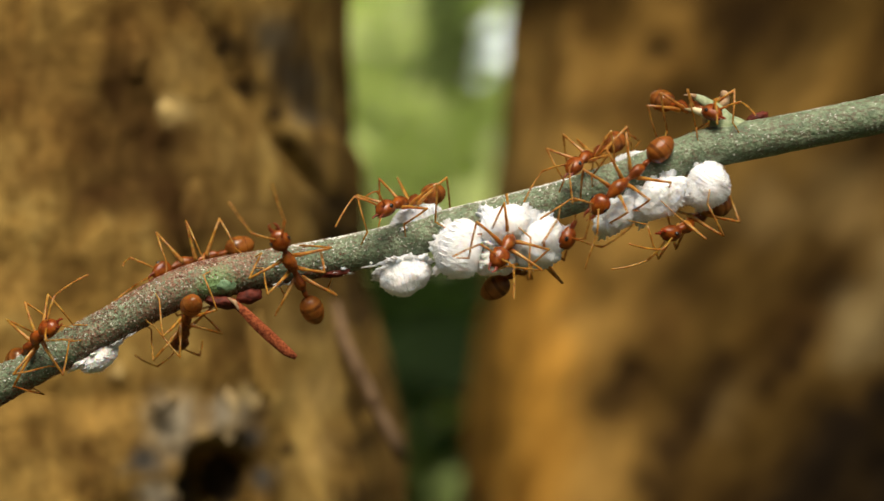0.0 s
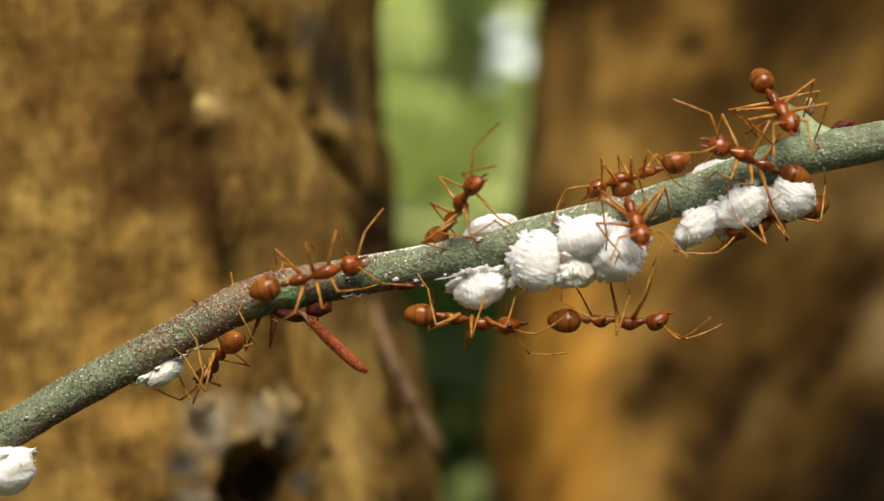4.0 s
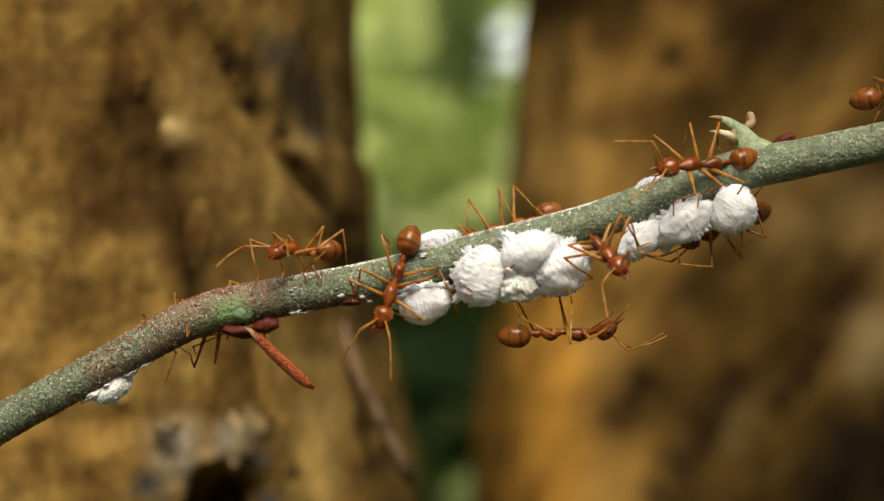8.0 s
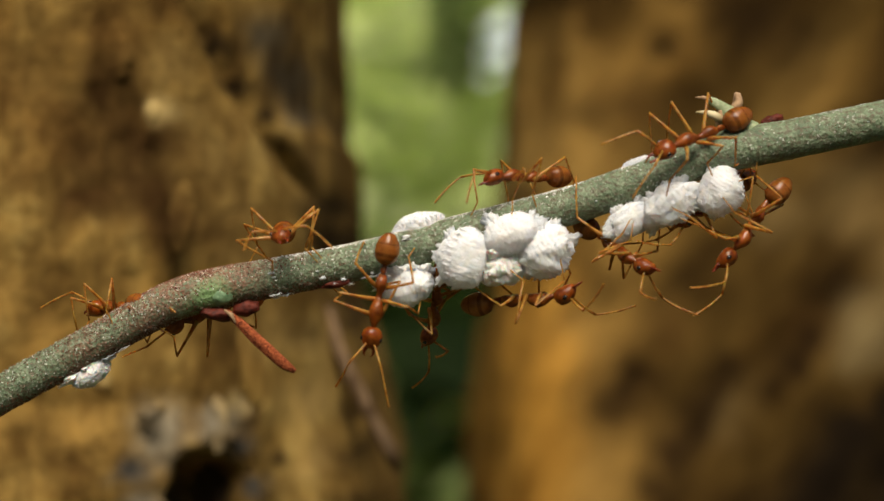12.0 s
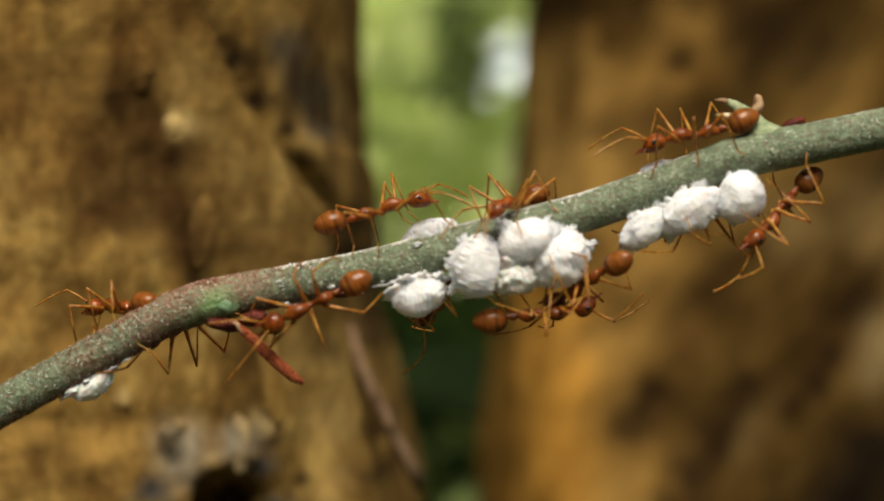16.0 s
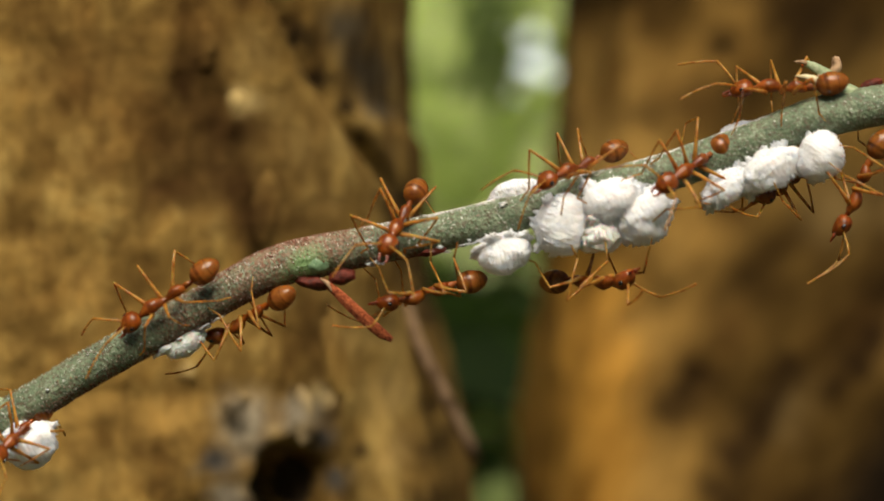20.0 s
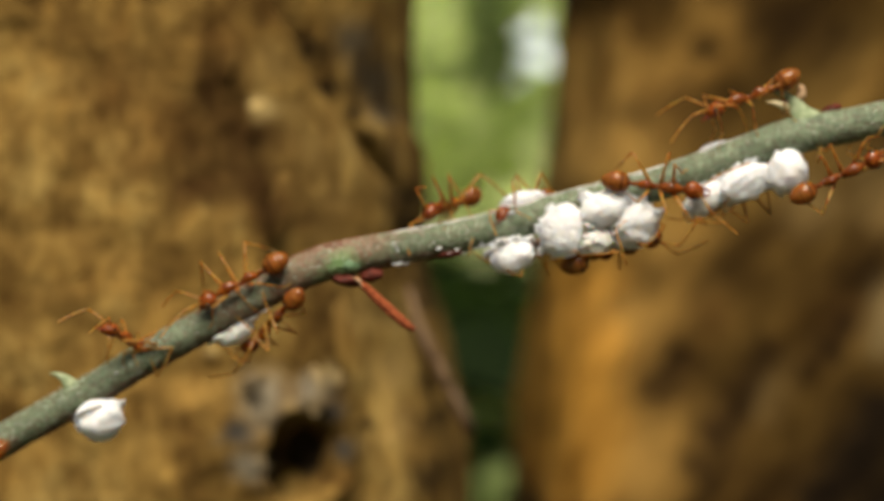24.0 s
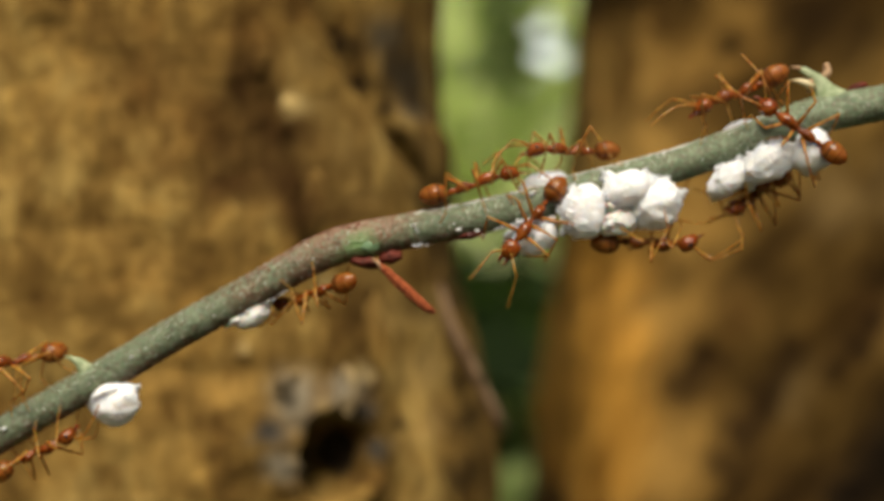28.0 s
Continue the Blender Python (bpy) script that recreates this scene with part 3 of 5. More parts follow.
def twig():
    sides, verts, faces = 44, [], []
    for i, p in enumerate(SPINE):
        d = (SPINE[min(i + 1, len(SPINE) - 1)] - SPINE[max(i - 1, 0)]).normalized()
        n = Vector((-d.y, d.x))
        r0 = 1.33 + 0.16 * math.exp(-((p.x + 17) / 4.0) ** 2) + 0.1 * math.exp(-((p.x - 20.5) / 3.0) ** 2) + 0.0016 * p.x
        for k in range(sides):
            a = 2 * math.pi * k / sides
            c, s = math.cos(a), math.sin(a)
            q = Vector((p.x + n.x * c * r0, -s * r0, p.y + n.y * c * r0))
            r = r0 + 0.05 * noise.noise(q * 0.6) + 0.035 * noise.fractal(q * 2.6, 1.0, 2.0, 3)
            verts.append(Vector((p.x + n.x * c * r, -s * r, p.y + n.y * c * r)) * MM)
    for i in range(len(SPINE) - 1):
        for k in range(sides):
            a, b = i * sides + k, i * sides + (k + 1) % sides
            faces.append((a, b, b + sides, a + sides))
    faces.append(tuple(range(sides)))
    faces.append(tuple((len(SPINE) - 1) * sides + k for k in range(sides - 1, -1, -1)))
    ob = thing("twig", "slender grey-green thorny twig with russet speckles", "twig")
    part("stem", mesh_of("stem", verts, faces, TWIG), ob)
    # the hooked thorn and what grows beside it
    v, f = tube([(20.9, 0, 7.6), (20.75, 0, 8.3), (20.45, 0, 8.95), (20.1, 0, 9.45), (19.8, 0, 9.95), (19.5, -.05, 10.4), (19.1, -.1, 10.8), (18.6, -.15, 11.1), (18.1, -.2, 11.3)], [2.3, 1.9, 1.4, 1.0, .74, .55, .4, .28, .2], 22, (1.0, .6))
    v = [p + Vector((.12, .06, .1)) * MM * noise.noise(p / MM * 1.7) for p in v]
    thorn = part("thorn", mesh_of("thorn", v, f, THORN), ob, label="pale green hooked thorn")
    v, f = tube([(18.2, -.2, 11.28), (17.8, -.2, 11.4), (17.3, -.2, 11.42)], [.19, .13, .02], 10)
    part("tip", mesh_of("tip", v, f, DRY), thorn, label="dry brown thorn tip")
    v, f = lump((.24, .3, .62), .25, 2.1, 6, 12, 14)
    part("scar", mesh_of("scar", v, f, DRY), thorn, pose(18.98 * MM, -.22 * MM, 9.95 * MM, 0, 10, 0), "brown scar inside the hook")
    v, f = tube([(19.2, -.3, 9.75), (18.6, -.55, 10.12), (18.0, -.6, 10.3), (17.3, -.6, 10.36)], [.3, .3, .2, .04], 10)
    part("thorn", mesh_of("small_thorn", v, f, CREAM), ob, label="short cream thorn tip")
    pts = [(19.95 + .42 * math.sin(a), .35, 10.6 + .62 - .62 * math.cos(a)) for a in (-.2, .2, .6, 1.0, 1.4, 1.8, 2.2, 2.6)]
    v, f = tube(pts, [.26, .36, .4, .4, .4, .36, .3, .14], 12, (1, .9))
    v = [p + Vector((.1, .1, .1)) * MM * noise.fractal(p / MM * 2.6, 1, 2, 3) for p in v]
    part("dry_stipule", mesh_of("dry_stipule", v, f, DRY), ob, label="dry curled brown husk")
    v, f = lump((.8, .5, .35), .25, 2.0, 8)
    part("bud", mesh_of("red_bud", v, f, RED_BUD), ob, pose(22.8 * MM, .5 * MM, 9.85 * MM, 0, -14, 0), "dark red bud")
    v, f = tube([(-37.7, -.1, -13.6), (-38.1, -.2, -12.7), (-38.6, -.3, -12.0), (-39.1, -.3, -11.5), (-39.7, -.3, -11.2), (-40.2, -.3, -11.1)], [1.5, 1.05, .62, .36, .18, .05], 16, (1, .6))
    part("thorn", mesh_of("lower_thorn", v, f, THORN), ob, label="small pale green thorn")
    # the dry red spike under the bend, its sheath and buds
    v, f = tube([(-15.6, -.8, -3.6), (-14.6, -1.0, -4.4), (-13.6, -1.1, -5.35), (-12.5, -1.1, -6.35), (-11.4, -1.1, -7.3), (-10.75, -1.1, -7.75)], [.24, .32, .37, .4, .36, .2], 24, (.7, 1.0))
    v = [p + Vector((.05, .05, .05)) * MM * noise.fractal(p / MM * 5, 1, 2, 3) for p in v]
    part("spike", mesh_of("spike", v, f, SPIKE), ob, label="dry red-brown spike")
    v, f = lump((1.3, .7, .45), .25, 1.8, 5)
    part("sheath", mesh_of("sheath", v, f, RED_BUD), ob, pose(-16.2 * MM, -.6 * MM, -3.75 * MM, 0, 12, 0), "dark red leaf scar")
    v, f = lump((.95, .6, .52), .2, 1.9, 9)
    part("bud", mesh_of("side_bud", v, f, RED_BUD), ob, pose(-14.2 * MM, -.7 * MM, -3.35 * MM, 0, -12, 0), "dark red bud")
    v, f = tube([(-15.7, -1.1, -3.45), (-15.2, -1.25, -3.75), (-14.9, -1.3, -4.35)], [.12, .28, .1], 8, (1, .6))
    part("scale", mesh_of("scale", v, f, DRY), ob, label="beige dry scale")
    v, f = lump((1.15, .62, .7), .2, 1.6, 12, 24, 32)
    part("node", mesh_of("node", v, f, GREEN_BUD), ob, pose(-15.9 * MM, -.83 * MM, -2.35 * MM, 0, -15, 0), "pale green swollen node")
    # flecks of wax caught on the bark
    rng = random.Random(21)
    spots = [(-8.9, 118, .3), (-12.3, 76, .2), (-12.2, 90, .16), (-12.1, 100, .12), (-44.7, 80, .34), (-34.6, 85, .2), (-9.2, 95, .12), (-20.4, 100, .15), (-7.6, 136, .3), (-5.6, 138, .24), (10.2, 100, .12)]
    spots = [(x, a, r * .6) for x, a, r in spots]
    spots += [(rng.uniform(-44, 30), rng.choice((rng.uniform(-30, 40), rng.uniform(40, 120))), rng.uniform(.03, .085)) for _ in range(36)]
    for n, (x, a, r) in enumerate(spots):
        v, f = lump((r * rng.uniform(.6, 1.5), r * .7, r * .5), .9, 1.7, n, 8, 10)
        part("wax_fleck", mesh_of("wax_fleck", v, f, WAX), ob, at_twig(x, a, r * .2))
    for x0, angle, n in ((-11.5, 158, 4), (-8.0, 160, 5), (-5.2, 162, 5), (-24.0, 168, 3)):
        for _ in range(n):
            x, a = x0 + rng.uniform(-1.0, 1.0), angle + rng.uniform(-18, 18)
            long, turn = rng.uniform(.5, 1.3), rng.uniform(-.5, .5)
            pts = [at_twig(x + long * (u - .5), a + 14 * turn * u, .02 + rng.uniform(0, .16)).translation / MM for u in (0, .2, .4, .6, .8, 1)]
            v, f = tube(pts, [.03, .08, .13 * rng.uniform(.6, 1.4), .1, .09 * rng.uniform(.5, 1.5), .02], 8, (1.0, .6))
            v = [p + Vector((.05, .05, .05)) * MM * noise.fractal(p / MM * 5, 1, 2, 3) for p in v]
            part("wax_wisp", mesh_of("wax_wisp", v, f, WAX), ob)
    v, f = lump((.95, .3, .26), .3, 1.8, 17)
    part("scale", mesh_of("red_scale", v, f, RED_BUD), ob, at_twig(-8.2, 150, .05), "dark red bark scale")
    verts, faces = [], []
    for _ in range(12000):
        m = at_twig(rng.uniform(-48, 34), rng.gauss(40, 65), -.05)
        r = rng.uniform(.02, .062)
        base = len(verts)
        verts += [m @ (Vector((r * math.cos(a), r * math.sin(a), 0)) * MM) for a in (0, 1.257, 2.513, 3.77, 5.027)] + [m @ (Vector((rng.uniform(-.04, .04), rng.uniform(-.04, .04), r * rng.uniform(.9, 2.0))) * MM)]
        faces += [(base + k, base + (k + 1) % 5, base + 5) for k in range(5)]
    tagged(part("bark_grain", mesh_of("bark_grain", verts, faces, WART), ob), kind="stuff")
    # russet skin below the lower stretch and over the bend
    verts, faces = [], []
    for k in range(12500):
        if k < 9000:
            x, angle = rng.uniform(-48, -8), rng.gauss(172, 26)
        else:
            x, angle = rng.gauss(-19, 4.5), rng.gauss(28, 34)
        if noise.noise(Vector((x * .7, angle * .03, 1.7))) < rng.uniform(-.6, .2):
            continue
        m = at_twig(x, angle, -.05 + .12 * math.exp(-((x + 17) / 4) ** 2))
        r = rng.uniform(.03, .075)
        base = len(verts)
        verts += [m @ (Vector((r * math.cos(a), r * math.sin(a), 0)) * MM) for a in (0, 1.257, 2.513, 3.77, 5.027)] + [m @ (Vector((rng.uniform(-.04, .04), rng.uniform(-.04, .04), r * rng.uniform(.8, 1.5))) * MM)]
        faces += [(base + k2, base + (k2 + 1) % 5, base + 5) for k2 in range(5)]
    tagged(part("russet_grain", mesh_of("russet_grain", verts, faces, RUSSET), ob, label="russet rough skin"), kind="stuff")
    # a pale crust of wax dust along the upper side
    verts, faces = [], []
    for _ in range(8000):
        x = rng.uniform(-22, 34)
        if rng.random() > (x + 22) / 9 or noise.noise(Vector((x * .9, 3.3, 0))) < rng.uniform(-.5, .1):
            continue
        m = at_twig(x, rng.gauss(-1, 14), -.05)
        r = rng.uniform(.03, .1)
        base = len(verts)
        verts += [m @ (Vector((r * math.cos(a), r * math.sin(a), 0)) * MM) for a in (0, 1.257, 2.513, 3.77, 5.027)] + [m @ (Vector((rng.uniform(-.04, .04), rng.uniform(-.04, .04), r * rng.uniform(.4, .9))) * MM)]
        faces += [(base + k, base + (k + 1) % 5, base + 5) for k in range(5)]
    tagged(part("wax_dust", mesh_of("wax_dust", verts, faces, DUST), ob, label="pale crust of wax dust"), kind="stuff")
    return ob


def at_twig(x, angle, lift=0.0, turn=0.0):
    """A pose on the twig's skin at x mm: x along the twig, z outwards; angle 0 on top, 90 facing -y, 180 below."""
    i = int(np.clip(np.searchsorted(SPINE_X, x), 1, len(SPINE) - 2))
    d = (SPINE[i + 1] - SPINE[i - 1]).normalized()
    along, up = Vector((d.x, 0, d.y)), Vector((-d.y, 0, d.x))
    a = radians(angle)
    out = up * math.cos(a) + Vector((0, -1, 0)) * math.sin(a)
    m = Matrix((along, out.cross(along), out)).transposed().to_4x4()
    u = (x - SPINE[i - 1].x) / max(1e-6, SPINE[i].x - SPINE[i - 1].x)
    on = SPINE[i - 1].lerp(SPINE[i], min(1.0, max(0.0, u)))
    m.translation = (Vector((on.x, 0, on.y)) + out * (1.38 + lift)) * MM
    return m @ pose(0, 0, 0, 0, 0, turn)


# ---- scale insects covered in wax ----
def mealybug(centre, radii, tilt, seed, out, label, ribs=12, wax_mat=None):
    """A domed insect under white wax, centre and radii in mm, back towards out (degrees round the twig)."""
    wax_mat = wax_mat or WAX
    m = pose(centre[0] * MM, centre[1] * MM, centre[2] * MM, 0, tilt, 0) @ pose(0, 0, 0, out, 0, 0)
    ob = thing("mealybug", label, "insect", "mealybugs on the twig", m=m)
    rng = random.Random(seed)
    comb = 1 if seed == 3 else -1
    v, f = crust(radii, seed, ribs)
    part("body", mesh_of("body", v, f, wax_mat), ob)
    # short wax teeth in rows across the back, broken off here and there
    for k in range(ribs):
        x = (2 * (k + .5) / ribs - 1) * .86
        w = math.sqrt(max(0.02, 1 - x * x))
        if rng.random() < .15:
            continue
        start = comb * rng.uniform(30, 46)
        end = start + comb * rng.uniform(26, 44)
        pts, rr = [], []
        for j in range(8):
            a = radians(start + (end - start) * j / 7)
            d = Vector((x + .025 * rng.uniform(-1, 1), w * math.sin(a), w * math.cos(a)))
            pts.append(Vector((d.x * radii[0], d.y * radii[1], d.z * radii[2])) * (swell(d, seed, ribs) + .015))
            rr.append(radii[0] / ribs * rng.uniform(.38, .56) * math.sin(math.pi * (j + .6) / 8.2))
        v, f = tube(pts, rr, 7)
        part("wax_tooth", mesh_of("wax_tooth", v, f, wax_mat), ob)
    # torn flakes of wool between the insect and the bark
    for k in range(13):
        a = rng.uniform(0, 6.283)
        r = rng.uniform(.22, .5)
        v, f = lump((r * rng.uniform(1, 2.1), r, r * .5), .7, 2.6, seed * 7 + k, 14, 18)
        part("wax_shred", mesh_of("wax_shred", v, f, wax_mat), ob, pose(math.cos(a) * radii[0] * .9 * MM, math.sin(a) * radii[1] * .9 * MM, -radii[2] * .35 * MM, 0, 0, math.degrees(a)))
    # wool: fine threads all over, longer round the rim
    verts, faces = [], []
    for k in range(700):
        a = rng.uniform(0, 6.283)
        b = rng.uniform(-.35, .5) if k < 220 else math.asin(rng.uniform(.1, 1))
        d = Vector((math.cos(a) * math.cos(b), math.sin(a) * math.cos(b), math.sin(b)))
        p = Vector((d.x * radii[0], d.y * radii[1], d.z * radii[2])) * (swell(d, seed, ribs) - .02)
        q = p + d * rng.uniform(.03, .26 if k < 120 else .08) + Vector((rng.uniform(-.1, .1), rng.uniform(-.1, .1), rng.uniform(-.1, .06)))
        v, f = tube([p, (p + q) / 2 + Vector((0, 0, .015)), q], [.03, .022, .008], 4)
        faces += [tuple(len(verts) + i for i in face) for face in f]
        verts += v
    tagged(part("wax_fringe", mesh_of("wax_fringe", verts, faces, wax_mat), ob), kind="stuff")
    return ob


def swell(d, seed, ribs):
    """How far the wax stands out in the direction d, as a share of the radius: rows of tufts across the back."""
    o = Vector((seed * 3.1, seed * 1.7, seed))
    ragged = .13 if seed in (5, 6, 7, 8) else .065
    n = .15 * noise.noise(d * 1.3 + o) + ragged * noise.noise(d * 3.1 + o) + .055 * noise.fractal(d * 12 + o, .75, 2.3, 4)
    across = math.atan2(d.y, d.z)
    row = d.x * math.pi * ribs + .7 * math.cos(across * 2) + .8 * noise.noise(d * 2.2 + o)
    ridge = max(0.0, math.cos(row)) ** .7
    tuft = .45 + .55 * abs(math.cos(across * 3.1 + .5 * noise.noise(d * 4 + o)))
    mask = min(1, max(0, 2.2 * noise.noise(d * 1.4 - o) + .45))
    return 1 + n + .034 * mask * ridge * tuft * max(0, min(1, d.z + .75))


def crust(radii, seed, ribs):
    """The lumpy body: a flattened ball with faint cross ridges and crumbly wax."""
    verts, faces = loft(egg(1, 1, 1, 84), 72)
    out = []
    for v in verts:
        d = v / MM
        out.append(Vector((d.x * radii[0], d.y * radii[1], d.z * radii[2])) * swell(d.normalized() if d.length else d, seed, ribs) * MM)
    return out, faces


BUGS = [
    ((-2.1, .7, 2.25), (2.0, 1.35, 1.15), -16, 1, 0, "white wax-covered mealybug on the upper side of the twig"),
    ((-2.9, -.5, -1.75), (1.75, 1.5, 1.45), -14, 2, 150, "pinkish white mealybug hanging under the twig"),
    ((1.05, -1.4, .15), (2.1, 1.8, 1.5), -72, 3, 110, "large white ribbed mealybug on the side of the twig"),
    ((4.4, -1.7, 1.85), (2.0, 1.4, 1.35), -18, 4, 95, "white waxy mealybug among a cluster"),
    ((6.6, -1.1, .5), (2.1, 1.7, 1.4), -30, 5, 120, "white mealybug with loose wax threads"),
    ((3.6, -.95, -.6), (1.7, 1.3, 1.15), -10, 6, 150, "small dull white mealybug wedged between larger ones"),
    ((12.6, -.75, 2.75), (2.0, 1.1, .95), -36, 7, 120, "white ribbed mealybug beside the thorn"),
    ((15.5, -1.0, 3.95), (2.2, 1.35, 1.2), -34, 8, 115, "white ribbed mealybug in a row of three"),
    ((18.9, -.9, 4.8), (1.8, 1.55, 1.45), -55, 9, 120, "plump white mealybug at the end of the row"),
    ((13.3, .5, 6.55), (1.3, .9, .65), -20, 10, 0, "flat white mealybug on top of the twig"),
    ((-25.3, .15, -7.9), (1.55, .95, .85), -32, 11, 175, "small translucent white mealybug under the twig"),
    ((-36.2, -.4, -14.8), (1.95, 1.7, 1.75), -20, 17, 165, "round white mealybug hanging below a small thorn"),
]

riders = []
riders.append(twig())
for args in BUGS:
    bug = mealybug(*args, wax_mat=WAX_DULL if args[3] in (6, 11) else WAX)
    riders.append(bug)


# ---- ants ----
def mirrored(verts, faces):
    return [Vector((v[0], -v[1], v[2])) for v in verts], [tuple(reversed(f)) for f in faces]


FEMUR, TIBIA, TARSUS = 2.85, 2.85, 1.6


def ant_meshes():
    made = {}
    # head: broad behind, narrowing to the jaws
    rows = [(-.72, 0, .12, .12), (-.68, .0, .36, .32), (-.5, .02, .6, .52), (-.2, .03, .73, .6), (.1, .02, .74, .58), (.42, -.02, .62, .5), (.68, -.08, .46, .38), (.82, -.12, .3, .25), (.86, -.12, .05, .05)]
    made["head"] = mesh_of("head", *loft(rows, 22), HEAD)
    rows = [(-1.75, -.12, .08, .08), (-1.7, -.1, .24, .22), (-1.45, .0, .36, .36), (-1.1, .1, .4, .42), (-.75, .08, .36, .38), (-.42, -.05, .24, .24), (-.3, -.07, .2, .2), (-.12, -.07, .19, .19),
            (.08, -.04, .22, .23), (.2, .04, .31, .33), (.5, .12, .42, .42), (.9, .18, .5, .48), (1.25, .14, .46, .42), (1.6, .05, .32, .28), (1.85, 0, .2, .17), (2.05, -.02, .16, .14)]
    made["thorax"] = mesh_of("thorax", *loft(rows, 20), CHITIN)
    rows = [(-.62, -.04, .13, .13), (-.4, 0, .15, .15), (-.1, .08, .2, .26), (.1, .1, .2, .28), (.3, .02, .16, .18), (.6, -.02, .13, .13)]
    made["petiole"] = mesh_of("petiole", *loft(rows, 14), CHITIN)
    rows = [(x, z, w, h) for x, z, w, h in egg(1.15, .85, .82, 22, .14)]
    made["gaster"] = mesh_of("gaster", *loft(rows, 26), GASTER)
    v, f = tube([(-.05, 0, 0), (.14, .02, .0), (.42, .0, -.02), (.62, -.12, -.05), (.7, -.24, -.06)], [.12, .15, .1, .07, .03], 9, (1, .7))
    made["jaw_l"] = mesh_of("mandible", v, f, JAW)
    made["jaw_r"] = mesh_of("mandible", *mirrored(v, f), JAW)
    made["eye"] = mesh_of("eye", *loft(egg(.2, .13, .17, 8), 12), EYE)
    v, f = tube([(0, 0, 0), (.12, 0, 0), (1.0, 0, .06), (1.95, 0, 0)], [.1, .07, .075, .09], 8)
    made["scape"] = mesh_of("scape", v, f, LEG)
    pts, rr = [], []
    for i in range(23):
        u = i / 22
        pts.append((u * 2.75, 0, -.45 * u * u))
        rr.append(.058 + .012 * u + (.012 if i % 2 else -.012) - (.05 if i == 22 else 0))
    made["flagellum"] = mesh_of("flagellum", *tube(pts, rr, 8), LEG)
    v, f = tube([(-.1, 0, 0), (.1, 0, 0), (.6, 0, .05), (1.4, 0, .05), (FEMUR, 0, 0)], [.155, .175, .145, .105, .085], 9)
    made["femur"] = mesh_of("leg", v, f, LEG)
    v, f = tube([(-.06, 0, 0), (.15, 0, .02), (1.2, 0, .05), (TIBIA, 0, 0)], [.086, .078, .072, .062], 8)
    made["tibia"] = mesh_of("tibia", v, f, LEG)
    v, f = tube([(-.04, 0, 0), (.7, 0, -.02), (.74, 0, -.02), (1.1, 0, -.05), (1.3, 0, -.03), (TARSUS, 0, -.16)], [.062, .052, .044, .048, .042, .014], 7)
    made["tarsus"] = mesh_of("tarsus", v, f, LEG)
    return made


ANT = ant_meshes()
# side, where the leg leaves the thorax, where its foot stands (mm)
LEGS = [(s, c, f) for s in (1, -1) for c, f in (((1.15, .36, -.2), (3.5, 1.7, -1.6)), ((.1, .26, -.22), (.3, 2.5, -1.65)), ((-.8, .32, -.22), (-3.5, 2.1, -1.65)))]


def aim(origin, target, up):
    """A pose at origin (mm) whose x axis points to target and z towards up."""
    x = (Vector(target) - Vector(origin)).normalized()
    y = Vector(up).cross(x).normalized()
    m = Matrix((x, y, x.cross(y))).transposed().to_4x4()
    m.translation = Vector(origin) * MM
    return m


def leg_pose(coxa, foot, rise, normal=(0, 0, 1)):
    """Poses of the leg (in the ant) and of its tibia and tarsus (in the leg)."""
    coxa, foot, normal = Vector(coxa), Vector(foot), Vector(normal)
    away = foot - coxa
    away -= normal * away.dot(normal)
    ankle = foot + normal * .75 - (away.normalized() * .7 if away.length > .01 else Vector((0, 0, 0)))
    span = ankle - coxa
    reach = max(.9, min(span.length, .98 * (FEMUR + TIBIA)))
    d = span.normalized()
    ankle = coxa + d * reach
    side = reach / 2 + (FEMUR ** 2 - TIBIA ** 2) / (2 * reach)
    high = math.sqrt(max(.01, FEMUR ** 2 - side * side))
    out = math.copysign(1, coxa.y)
    up = Vector((0, .35 * out, 1)) * rise + Vector((0, out, 0)) * (1 - rise)
    up = (up - d * up.dot(d)).normalized()
    knee = coxa + d * side + up * high
    toe = ankle + (foot - ankle).normalized() * TARSUS
    a = aim(coxa, knee, up)
    b = aim(knee, ankle, up)
    c = aim(ankle, toe, up)
    return a, a.inverted() @ b, a.inverted() @ c


def footing(p, coxa):
    """The nearest place to stand for a foot at p (mm, twig space), and its normal; none out of reach."""
    best = None
    i = int(np.clip(np.searchsorted(SPINE_X, p.x), 0, len(SPINE) - 1))
    near = min(range(max(0, i - 25), min(len(SPINE), i + 26)), key=lambda k: (SPINE[k].x - p.x) ** 2 + (SPINE[k].y - p.z) ** 2)
    solids = [(Vector((SPINE[near].x, 0, SPINE[near].y)), 1.4)]
    solids += [(Vector(bug[0]), sum(bug[1]) / 3) for bug in BUGS if (Vector(bug[0]) - p).length < 4.5]
    for c, r in solids:
        n = (p - c).normalized()
        q = c + n * r
        if any((q - c2).length < r2 - .15 for c2, r2 in solids if c2 is not c):
            continue
        far = (q - p).length + .3 * max(0, (q - coxa).length - 4.5)
        if (q - coxa).length < 6.4 and (best is None or far < best[0]):
            best = (far, q, n)
    return best


